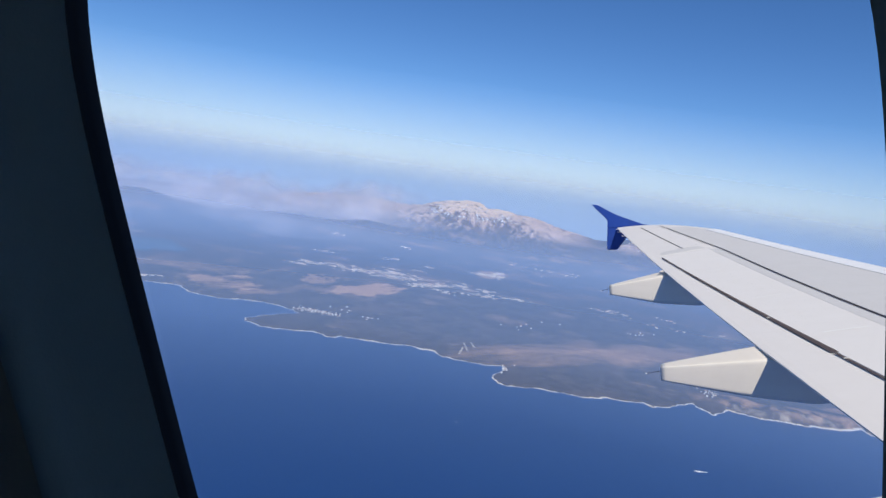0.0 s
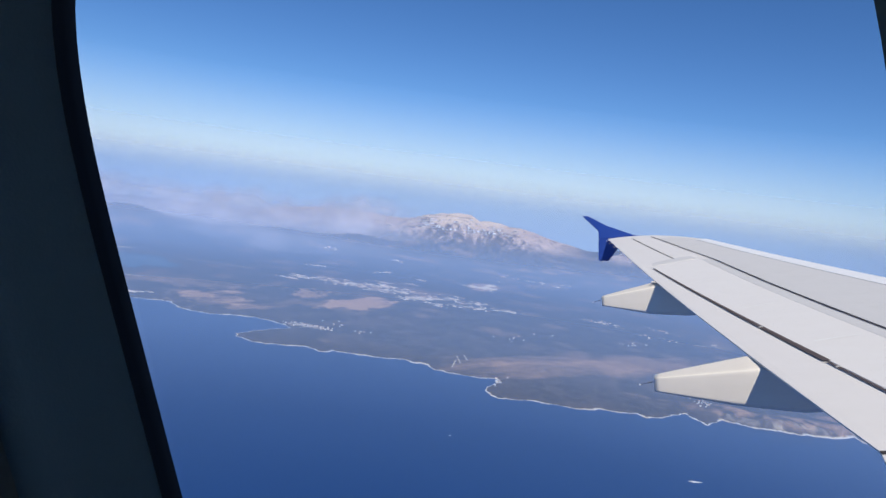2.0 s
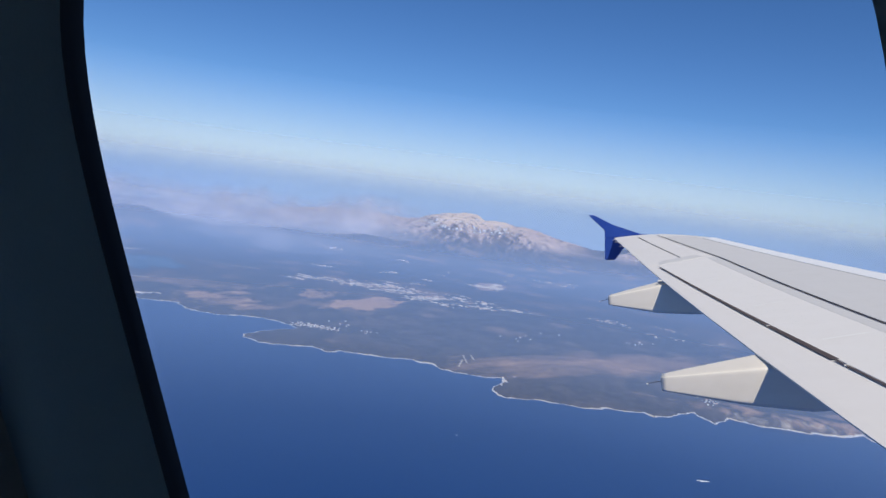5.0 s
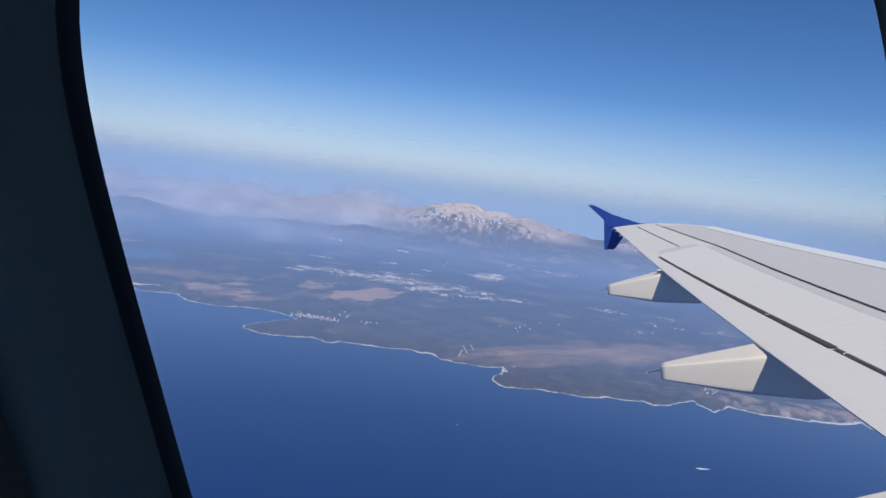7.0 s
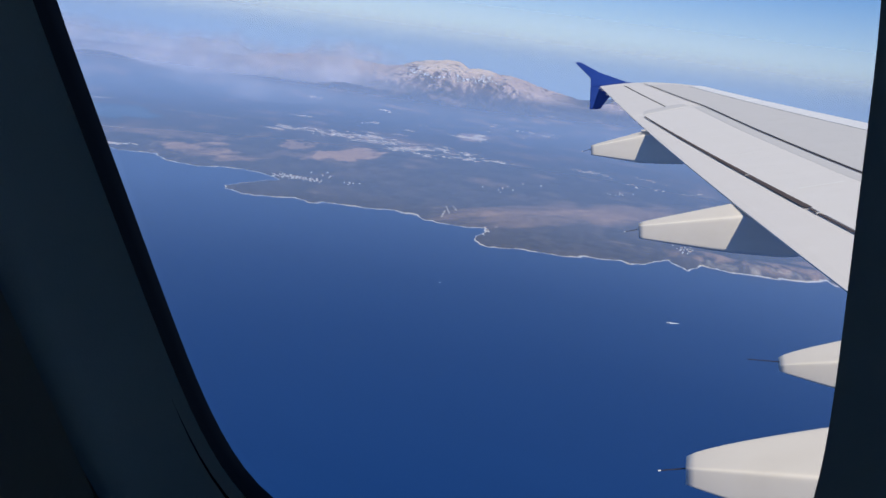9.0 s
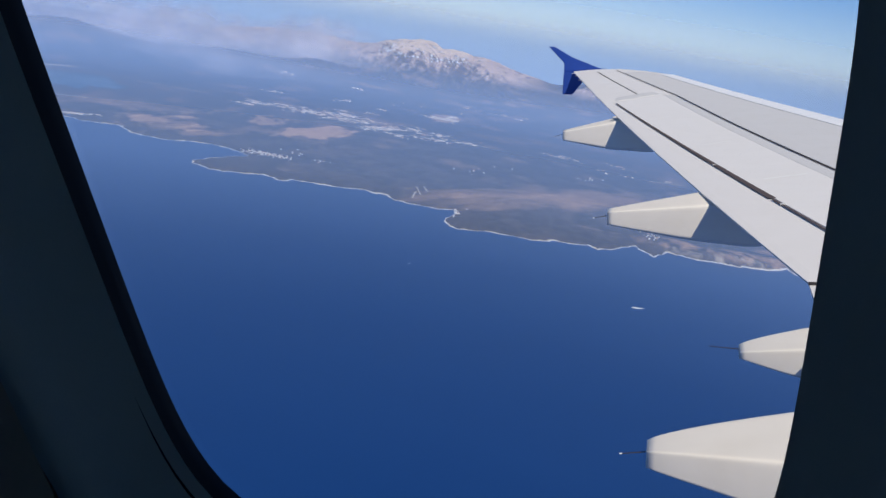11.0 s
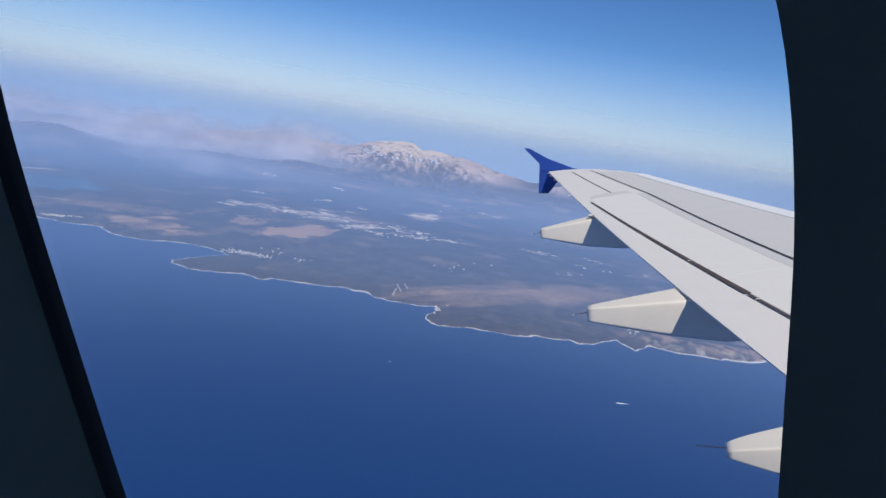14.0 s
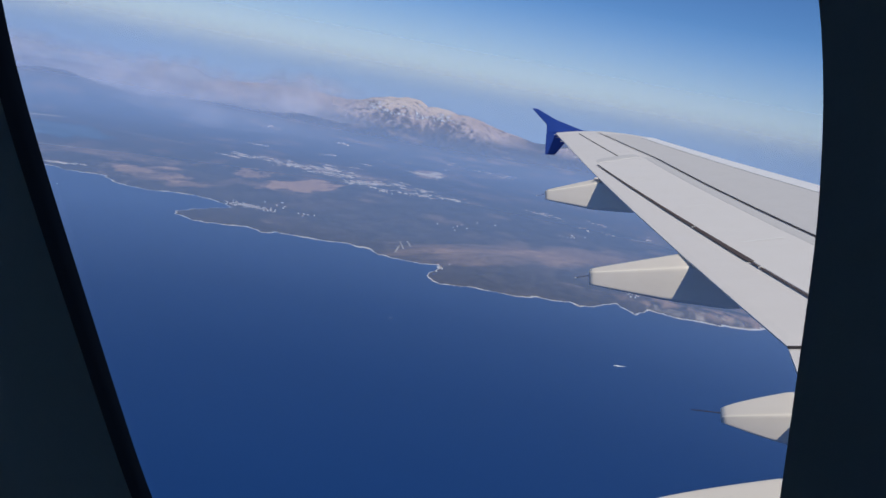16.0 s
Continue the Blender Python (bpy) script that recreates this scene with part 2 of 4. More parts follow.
# the shore, from the western bay round the cape to the eastern cliffs; land lies north of it
SHORE = [(-3500, 590), (-1000, 655), (-790, 694), (-746, 707), (-723, 706), (-690, 710), (-667, 722), (-651, 725), (-633, 718), (-620, 709),
         (-597, 706), (-570, 713), (-552, 733), (-526, 743), (-502, 744), (-484, 741), (-466, 731), (-473, 714), (-483, 678), (-488, 656),
         (-480, 645), (-468, 642), (-452, 641), (-435, 646), (-415, 660), (-402, 668), (-384, 663), (-370, 668), (-373, 679), (-350, 683),
         (-331, 687), (-308, 698), (-294, 711), (-284, 703), (-268, 707), (-262, 698), (-252, 693), (-227, 699), (-203, 701), (-187, 714),
         (-186, 693), (-189, 676), (-181, 661), (-174, 651), (-165, 650), (-155, 657), (-133, 665), (-111, 672), (-87, 674), (-72, 688),
         (-55, 693), (-38, 703), (-27, 697), (-15, 709), (-5, 729), (8, 746), (18, 728), (27, 718), (35, 735), (44, 752), (56, 752),
         (75, 748), (96, 756), (120, 765), (144, 776), (162, 785), (169, 800), (175, 785), (198, 787), (220, 801), (300, 822), (3500, 1120)]


def shore_distance(x, y):
    """Distance to the shore, positive on land."""
    best, side = np.full(x.shape, 1e9), np.zeros(x.shape, bool)
    for (ax, ay), (bx, by) in zip(SHORE, SHORE[1:]):
        dx, dy = bx - ax, by - ay
        u = np.clip(((x - ax) * dx + (y - ay) * dy) / (dx * dx + dy * dy), 0, 1)
        best = np.minimum(best, np.hypot(x - ax - u * dx, y - ay - u * dy))
    rim = SHORE + [(5200, 1100), (5200, 7000), (-5200, 7000), (-5200, 640)]
    for (ax, ay), (bx, by) in zip(rim, rim[1:] + rim[:1]):
        if ay != by:
            side ^= ((ay > y) != (by > y)) & (x < ax + (y - ay) * (bx - ax) / (by - ay))
    return np.where(side, best, -best)


def bell(x, y, cx, cy, rx, ry, turn=0.0):
    c, s = math.cos(turn), math.sin(turn)
    u, v = ((x - cx) * c + (y - cy) * s) / rx, (-(x - cx) * s + (y - cy) * c) / ry
    return np.exp(-(u * u + v * v))


def patch(x, y, cx, cy, rx, ry, turn=0.0, edge=0.35, seed=3.0, ragged=0.35):
    """A soft-edged patch with a ragged outline."""
    c, s = math.cos(turn), math.sin(turn)
    u, v = ((x - cx) * c + (y - cy) * s) / rx, (-(x - cx) * s + (y - cy) * c) / ry
    d = np.hypot(u, v) + ragged * fbm(u * 1.5 + 0.013 * cx, v * 1.5 + 0.017 * cy, 5, seed, 0.62)
    return np.clip((1 - d) / edge + 0.5, 0, 1)


def build_land():
    az = np.radians(np.concatenate([np.arange(-85, -52, 0.5), np.arange(-52, 20, 0.09), np.arange(20, 75, 0.6)]))
    rad = np.concatenate([np.geomspace(620, 860, 190), np.geomspace(861.5, 1450, 230), np.geomspace(1454, 2800, 280), np.geomspace(2850, 4800, 12)])
    a, r = np.meshgrid(az, rad)
    x, y = r * np.sin(a), r * np.cos(a)
    wx, wy = x + 3 * fbm(x / 16, y / 16, 4, 1.0), y + 3 * fbm(x / 16, y / 16, 4, 2.0)
    d = shore_distance(wx, wy)
    lagoon = patch(x, y, -935, 935, 108, 76, -0.2, 0.12, 5.0)
    inland = np.clip(d / 260, 0, 1)
    z = np.clip(d, -6, 9) * 0.13 + np.where(d > 9, (1 - np.exp(-(d - 9) / 120)) * 2.2, 0)
    z += inland * (2.2 * fbm(x / 150, y / 150, 6, 3.0) + 1.0)
    z += np.clip(d / 40, 0, 1) * 0.5 * fbm(x / 30, y / 30, 5, 4.0)
    # brown ridge behind the notch, and cliffs in the east
    z += np.clip(d / 60, 0, 1) * 9 * bell(x, y, -110, 806, 140, 34, 0.55) * (1 + 0.3 * fbm(x / 40, y / 40, 5, 6.0))
    z += np.clip(d / 14, 0, 1) * 6 * bell(x, y, 130, 790, 130, 26, 0.15) * (1 + 0.5 * fbm(x / 25, y / 25, 5, 7.0))
    z += 56 * bell(x, y, -1288, 1258, 215, 150, -0.2) * (1 + 0.15 * fbm(x / 200, y / 200, 5, 8.0))
    z += 26 * bell(x, y, -1000, 1560, 240, 130, 0.3) * (1 + 0.2 * fbm(x / 200, y / 200, 5, 8.0))
    # limestone massif: a broad flat-topped block whose face is cut by gullies, and the ridge that runs on to the east
    deg = np.degrees(a) + 0.5 * fbm(x / 150, y / 150, 4, 16.0)
    crest = np.interp(deg, (-39, -36, -34, -31, -28.5, -27, -26, -24.7, -23.4, -22.6, -21.3, -20.8, -20, -19.0, -18.2, -17.3, -16.5, -15.6, -14.7, -13.7, -12.8, -11.6, -10, -8, -6),
                      (0, 16, 42, 58, 62, 64, 60, 56, 66, 78, 91, 90, 99, 95, 80, 87, 85, 73, 77, 68, 56, 42, 28, 12, 0))
    gully = np.abs(fbm(deg * 4.4 + 0.9 * fbm(x / 90, y / 90, 3, 19.0), r / 210, 5, 18.0, 0.62))
    lobe = fbm(deg * 0.42, r / 260, 4, 9.0)
    rise = np.clip((r - 1860 + 95 * lobe + 26 * gully) / (560 + 60 * lobe), 0, 1)
    rise = rise * rise * (3 - 2 * rise)
    massif = crest * rise ** 0.85 * np.clip((2900 - r) / 250, 0, 1)
    run = np.interp(deg, (-12, -8, -6, -3, 2, 8, 16, 30, 60), (0, 20, 46, 48, 54, 46, 40, 30, 24))
    rise2 = np.clip((r - 2080 + 80 * lobe + 35 * gully) / 420, 0, 1)
    rise2 = rise2 * rise2 * (3 - 2 * rise2)
    ridge = run * rise2 * np.clip((2600 - r) / 150, 0, 1) * (1 + 0.12 * fbm(deg * 0.6, r / 200, 4, 23.0))
    back = np.interp(deg, (-9, -5, -2, 20, 60), (0, 48, 60, 44, 30)) * np.clip((r - 2480) / 200, 0, 1) * np.clip((3000 - r) / 150, 0, 1) * (1 + 0.10 * fbm(deg * 0.5, r / 300, 5, 24.0))
    high = np.maximum(np.maximum(massif, ridge), back)
    high = high * (1 + 0.05 * fbm(x / 70, y / 90, 5, 10.0)) - 0.06 * np.clip(high, 0, 60) * np.clip(gully * 1.5, 0, 1) * np.clip(1.25 - rise, 0, 1)
    z += high
    z = np.where(lagoon > 0.5, np.minimum(z, -0.5), z)
    z = np.where(d < -6, -2.0, z)
    # beyond the western hills lies open water again
    z = np.where((r > 2250 + 60 * lobe) & (deg < -37), -2.0, z)
    n, m = x.shape
    me = bpy.data.meshes.new("land")
    me.vertices.add(n * m)
    me.vertices.foreach_set("co", np.stack([x, y, z], -1).astype(np.float32).ravel())
    ii = np.arange(n * m).reshape(n, m)
    quads = np.stack([ii[:-1, :-1], ii[:-1, 1:], ii[1:, 1:], ii[1:, :-1]], -1).reshape(-1, 4)
    keep = (z.ravel()[quads] > -1.2).any(1)
    quads = quads[keep][:, ::-1]
    me.loops.add(quads.size)
    me.loops.foreach_set("vertex_index", quads.ravel().astype(np.int32))
    me.polygons.add(len(quads))
    me.polygons.foreach_set("loop_start", np.arange(0, quads.size, 4, dtype=np.int32))
    me.polygons.foreach_set("use_smooth", np.ones(len(quads), bool))
    me.update()
    gz = np.abs(np.gradient(z, axis=0)) / np.gradient(r, axis=0)
    tone = fbm(x / 60, y / 60, 5, 11.0)
    dry = np.clip(patch(x, y, -480, 942, 60, 27, 1.30, 0.3, 3.0, 0.5) + 0.7 * patch(x, y, -571, 935, 42, 21, 1.91, 0.5, 4.0, 0.6) + 0.75 * patch(x, y, -653, 797, 40, 47, 0.0, 0.7, 6.0, 0.75) + 0.5 * patch(x, y, -566, 780, 14, 30, -0.5, 0.8)
                  + 0.30 * patch(x, y, -740, 850, 70, 24, 0.5, 0.9) + 0.62 * patch(x, y, -130, 820, 120, 34, 0.72, 0.8) + 0.45 * patch(x, y, -40, 935, 90, 30, 0.7, 0.8)
                  + 0.55 * patch(x, y, 120, 790, 110, 20, 0.15, 0.7) * np.clip(0.5 + 1.1 * fbm(x / 11, y / 18, 4, 35.0), 0, 1.2) + 0.55 * patch(x, y, 180, 850, 46, 10, 0.1, 0.4) + 0.30 * np.clip(tone - 0.30, 0, 1) * (d > 30)
                  + 0.26 * np.clip(2.6 * fbm(x / 34, y / 52, 5, 37.0, 0.6) - 1.15, 0, 1) * bell(x, y, -620, 900, 210, 170) * (d > 12), 0, 1)
    streak = fbm(deg * 3.0 + 0.5 * fbm(x / 80, y / 80, 3, 31.0), r / 70, 6, 12.0, 0.68)
    # limestone face: bare rock above the woods, streaked by gullies, with dark woods under and beside the pale summit caps
    rock = np.clip((rise - 0.36) / 0.30 + 0.75 * streak, 0, 1) * np.clip((high - 16) / 22, 0, 1) * (back < high - 1)
    ribs = np.clip(1.6 * fbm(deg * 4.2, r / 420, 4, 33.0, 0.6), 0, 1) * np.clip((0.72 - rise) / 0.25, 0, 1)

    def grove(at, level, wide, tall):
        return np.exp(-(((deg - at) / wide) ** 2 + ((rise - level) / tall) ** 2))
    wood = 1.5 * (grove(-22.3, 0.84, 0.95, 0.17) + 0.8 * grove(-20.4, 0.66, 1.5, 0.05) + grove(-17.5, 0.74, 1.3, 0.11) + grove(-15.4, 0.80, 1.0, 0.10) + 0.6 * grove(-27.0, 0.6, 2.2, 0.2))
    wood = np.clip((wood + 0.9 * fbm(deg * 2.4 + 2.0, r / 32, 6, 15.0, 0.72) - 0.48) * 3.0, 0, 1) * np.clip((rise - 0.3) * 5, 0, 1)
    rock = rock * (1 - 0.86 * wood) * (1 - 0.72 * ribs)
    caps = np.clip((rise - 0.62) / 0.2, 0, 1) * (1 - wood) * np.clip((massif - 70) / 14, 0, 1)
    pale = np.where((d > -1.5) & (d < 1.1 + 1.8 * fbm(x / 16, y / 16, 3, 13.0)), 0.8, 0.0)
    pale = np.maximum(pale, np.clip(patch(x, y, -424, 1345, 33, 15, 0.3, 0.2, 21.0, 0.5) + patch(x, y, -400, 1362, 12, 44, 0.3, 0.3, 22.0, 0.5), 0, 1) * (fbm(x / 12, y / 24, 4, 26.0) > -0.45))
    for ax, ay, bx, by, w in ((-240, 715, -246, 743, 0.9), (-237, 732, -252, 762, 0.8), (-234, 748, -246, 771, 0.8), (-887, 1026, -765, 1056, 1.5), (-833, 805, -802, 826, 2.0), (11, 1144, 66, 1172, 2.0)):
        u = np.clip(((x - ax) * (bx - ax) + (y - ay) * (by - ay)) / ((bx - ax) ** 2 + (by - ay) ** 2), 0, 1)
        pale = np.maximum(pale, (0.55 + 0.2 * fbm(x / 14, y / 14, 3, 39.0)) * (np.hypot(x - ax - u * (bx - ax), y - ay - u * (by - ay)) < w))
    pale = np.maximum(pale, 0.55 * patch(x, y, -1042, 1010, 34, 9, 0.95, 0.5))
    pale = np.maximum(pale, 0.6 * patch(x, y, -728, 727, 13, 6, 0.5, 0.4))
    pale = np.maximum(pale, 0.6 * np.clip(gz * 1.2 - 0.2, 0, 1) * np.clip(0.5 + 1.2 * fbm(x / 8, y / 12, 4, 36.0), 0, 1.2) * (x > 20) * (d < 40) * (d > 0))
    pale = np.maximum(pale, 0.38 * caps)
    snow = 0.75 * np.clip((fbm(deg * 9.0, r / 14, 3, 14.0, 0.6) - 0.28) * 5, 0, 1) * np.clip(wood * 1.5, 0, 1) * (massif > 60)
    snow = np.maximum(snow, 0.9 * ((d > -1.5) & (d < 0.9 + 0.9 * fbm(x / 9, y / 9, 2, 25.0))))
    dry = np.clip(dry + 0.42 * patch(x, y, -530, 1108, 120, 40, 0.02, 0.8, 27.0, 0.7) * np.clip(0.55 + 0.8 * fbm(x / 22, y / 34, 4, 38.0), 0, 1) + 0.8 * patch(x, y, -416, 1352, 30, 58, 0.1, 0.4, 28.0), 0, 1)
    rock = np.clip(rock, 0, 1)
    for key, values in (("dry", dry), ("rock", rock), ("pale", np.clip(pale, 0, 1)), ("snow", snow)):
        layer = me.attributes.new(key, "FLOAT", "POINT")
        layer.data.foreach_set("value", values.astype(np.float32).ravel())
    me.materials.append(M_LAND)
    ob = new("ground", me)
    tagged(ob, "scrub-covered coast with dry fields and pale limestone mountains", "land", kind="structure")
    return az, rad, z


az_axis, rad_axis, z_field = build_land()


def ground_height(x, y):
    a, r = math.atan2(x, y), math.hypot(x, y)
    j = int(np.clip(np.searchsorted(az_axis, a), 0, len(az_axis) - 1))
    i = int(np.clip(np.searchsorted(rad_axis, r), 0, len(rad_axis) - 1))
    return float(z_field[i, j])


def build_sea():
    rad = [0.0] + list(np.geomspace(40, 4900, 40))
    seg = 96
    verts = [(0, 0, 0)]
    faces = []
    for r in rad[1:]:
        verts += [(r * math.cos(2 * math.pi * k / seg), r * math.sin(2 * math.pi * k / seg), 0.0) for k in range(seg)]
    for k in range(seg):
        faces.append((0, 1 + k, 1 + (k + 1) % seg))
    for i in range(len(rad) - 2):
        b = 1 + i * seg
        for k in range(seg):
            n = (k + 1) % seg
            faces.append((b + k, b + seg + k, b + seg + n, b + n))
    ob = new("water", mesh_of("water", verts, faces, M_SEA))
    tagged(ob, "deep blue open sea with faint wind ripples", "sea", kind="structure")


build_sea()

# the shallow lagoon behind the western shore
p = Mat("lagoon water", (0.04, 0.095, 0.16), 0.3)
p.set("Base Color", p.mix(p.noise(0.02, 4), (0.034, 0.080, 0.115), (0.046, 0.100, 0.135)))
verts = [(-925 + 165 * math.cos(a), 930 + 130 * math.sin(a), 0.06) for a in np.linspace(0, 2 * math.pi, 64, endpoint=False)]
tagged(new("water", mesh_of("water", verts, [tuple(range(64))], p.m)), "shallow teal lagoon behind the low shore", "lagoon", kind="structure")


def build_haze():
    """Sheets that paint aerial haze: a low one, denser with distance from the eye, and two before the horizon."""
    az = np.radians(np.arange(-180, 181, 2.0))
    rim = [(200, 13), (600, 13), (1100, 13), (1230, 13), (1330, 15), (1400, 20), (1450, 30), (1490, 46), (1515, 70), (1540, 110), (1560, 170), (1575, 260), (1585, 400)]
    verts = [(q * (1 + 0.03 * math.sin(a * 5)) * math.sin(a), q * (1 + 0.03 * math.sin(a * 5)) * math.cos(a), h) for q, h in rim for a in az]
    # distance haze painted as opacity that grows outward from below the eye
    layer = haze("painted distance haze", (0.29, 0.495, 0.93), low=(1.0, 135), plan=[(230, 0.0), (400, 0.042), (520, 0.095), (640, 0.185), (800, 0.30), (1050, 0.36), (1250, 0.40), (1400, 0.46), (1550, 0.58)])
    ob = new("haze_sheet", mesh_of("haze_sheet", verts, grid_faces(len(rim), len(az)), layer, True))
    tagged(ob, "painted sheet of bluish distance haze over sea and coast", "haze", kind="structure")
    # bluish horizon haze and the sky's whitish glow, painted on two upright sheets
    blue = haze("painted blue horizon haze", (0.33, 0.46, 0.66), low=(0.97, 0), edge=(110, 290))
    white = haze("painted horizon glow", (0.66, 0.66, 0.68), low=(0.42, 0), edge=(210, 640))
    for k, (r, height, material, label) in enumerate([(3050, 420, blue, "painted bluish haze sheet before the horizon"), (3250, 660, white, "painted whitish sheet that brightens the sky along the horizon")]):
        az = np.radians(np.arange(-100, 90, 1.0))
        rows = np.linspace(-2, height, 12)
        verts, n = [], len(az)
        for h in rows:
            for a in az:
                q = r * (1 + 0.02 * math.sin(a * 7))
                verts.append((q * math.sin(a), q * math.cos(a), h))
        ob = new("haze_sheet", mesh_of("haze_sheet", verts, grid_faces(len(rows), n), material, True))
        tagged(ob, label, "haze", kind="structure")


build_haze()


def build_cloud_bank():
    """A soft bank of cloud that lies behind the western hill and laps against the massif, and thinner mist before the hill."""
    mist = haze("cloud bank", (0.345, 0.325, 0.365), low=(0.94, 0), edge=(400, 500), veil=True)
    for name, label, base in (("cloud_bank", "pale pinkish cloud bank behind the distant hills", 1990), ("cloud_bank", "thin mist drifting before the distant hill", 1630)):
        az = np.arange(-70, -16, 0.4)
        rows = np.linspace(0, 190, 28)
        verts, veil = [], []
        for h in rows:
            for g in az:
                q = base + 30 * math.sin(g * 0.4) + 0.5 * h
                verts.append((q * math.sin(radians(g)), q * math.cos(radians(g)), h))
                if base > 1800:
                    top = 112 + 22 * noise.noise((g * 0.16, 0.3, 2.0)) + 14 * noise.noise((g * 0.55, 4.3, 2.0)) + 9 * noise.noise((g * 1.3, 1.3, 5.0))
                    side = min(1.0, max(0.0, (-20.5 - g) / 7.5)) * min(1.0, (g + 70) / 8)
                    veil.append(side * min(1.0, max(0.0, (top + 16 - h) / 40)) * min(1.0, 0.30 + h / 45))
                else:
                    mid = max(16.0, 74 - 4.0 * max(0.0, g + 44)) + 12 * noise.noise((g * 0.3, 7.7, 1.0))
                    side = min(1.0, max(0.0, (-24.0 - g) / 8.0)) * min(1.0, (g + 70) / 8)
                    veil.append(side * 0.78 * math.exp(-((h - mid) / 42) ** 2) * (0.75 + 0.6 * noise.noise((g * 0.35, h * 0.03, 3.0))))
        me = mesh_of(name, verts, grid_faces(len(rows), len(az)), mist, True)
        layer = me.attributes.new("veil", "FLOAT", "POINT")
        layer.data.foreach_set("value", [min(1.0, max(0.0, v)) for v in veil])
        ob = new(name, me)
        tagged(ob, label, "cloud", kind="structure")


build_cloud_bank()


def houses(name, label, centres, count, spread, size, seed, clump=0.3):
    """Small gabled houses in clumps along a line of centres, joined: too many and too small to count."""
    rnd = random.Random(seed)
    verts, faces = [], []
    made = 0
    while made < count:
        k = rnd.uniform(0, len(centres) - 1.001)
        i = int(k)
        u = k - i
        mx = centres[i][0] * (1 - u) + centres[i + 1][0] * u + rnd.gauss(0, spread[0])
        my = centres[i][1] * (1 - u) + centres[i + 1][1] * u + rnd.gauss(0, spread[1])
        flock = max(1, int(rnd.expovariate(0.16)))
        lane = rnd.uniform(-0.35, 0.5)
        for _ in range(flock):
            made += 1
            along, off = rnd.gauss(0, 1), rnd.gauss(0, 1)
            cx = mx + clump * spread[0] * (along * math.cos(lane) - 0.5 * off * math.sin(lane))
            cy = my + clump * spread[0] * (along * math.sin(lane) + 0.5 * off * math.cos(lane))
            z = ground_height(cx, cy)
            if z < 0.3:
                continue
            big = size * (2.6 if rnd.random() < 0.09 else 1.0)
            w, l, h = big * rnd.uniform(0.4, 0.9), big * rnd.uniform(0.8, 2.4), size * rnd.uniform(0.22, 0.38)
            turn = rnd.choice((0.42, 0.42, 0.42, 1.9)) + rnd.uniform(-0.25, 0.25)
            c, s = math.cos(turn), math.sin(turn)
            b = len(verts)
            for px, py, pz in ((-l, -w, -1), (l, -w, -1), (l, w, -1), (-l, w, -1), (-l, -w, h), (l, -w, h), (l, w, h), (-l, w, h), (-l, 0, h * 1.5), (l, 0, h * 1.5)):
                verts.append((cx + (px * c - py * s) / 2, cy + (px * s + py * c) / 2, z + pz))
            for q in ((0, 1, 5, 4), (1, 2, 6, 5), (2, 3, 7, 6), (3, 0, 4, 7), (4, 5, 9, 8), (6, 7, 8, 9), (5, 6, 9), (7, 4, 8)):
                faces.append(tuple(b + v for v in q))
    ob = new(name, mesh_of(name, verts, faces, M_HOUSE))
    tagged(ob, label, "houses", kind="stuff")


def house_meshes():
    """Walls and a gabled roof of a house one metre wide, to be scaled."""
    w = [(-0.5, -0.5, -0.6), (0.5, -0.5, -0.6), (0.5, 0.5, -0.6), (-0.5, 0.5, -0.6), (-0.5, -0.5, 0.6), (0.5, -0.5, 0.6), (0.5, 0.5, 0.6), (-0.5, 0.5, 0.6), (-0.5, 0, 0.95), (0.5, 0, 0.95)]
    wall = mesh_of("wall", w, [(0, 1, 5, 4), (1, 2, 6, 9, 5), (2, 3, 7, 6), (3, 0, 4, 8, 7)], M_PLASTER)
    e = 0.07
    up = [(-0.5 - e, -0.5 - e, 0.56), (0.5 + e, -0.5 - e, 0.56), (0.5 + e, 0, 0.98), (-0.5 - e, 0, 0.98), (0.5 + e, 0.5 + e, 0.56), (-0.5 - e, 0.5 + e, 0.56)]
    up += [(a, b, c + 0.06) for a, b, c in up]
    faces = [(6, 7, 8, 9), (9, 8, 10, 11), (0, 3, 2, 1), (3, 5, 4, 2), (0, 1, 7, 6), (4, 5, 11, 10), (1, 2, 8, 7), (2, 4, 10, 8), (3, 0, 6, 9), (5, 3, 9, 11)]
    return wall, {"tiled": mesh_of("roof", up, faces, M_TILE), "pale": mesh_of("roof", up, faces, M_PLASTER)}


WALLS, ROOFS = house_meshes()


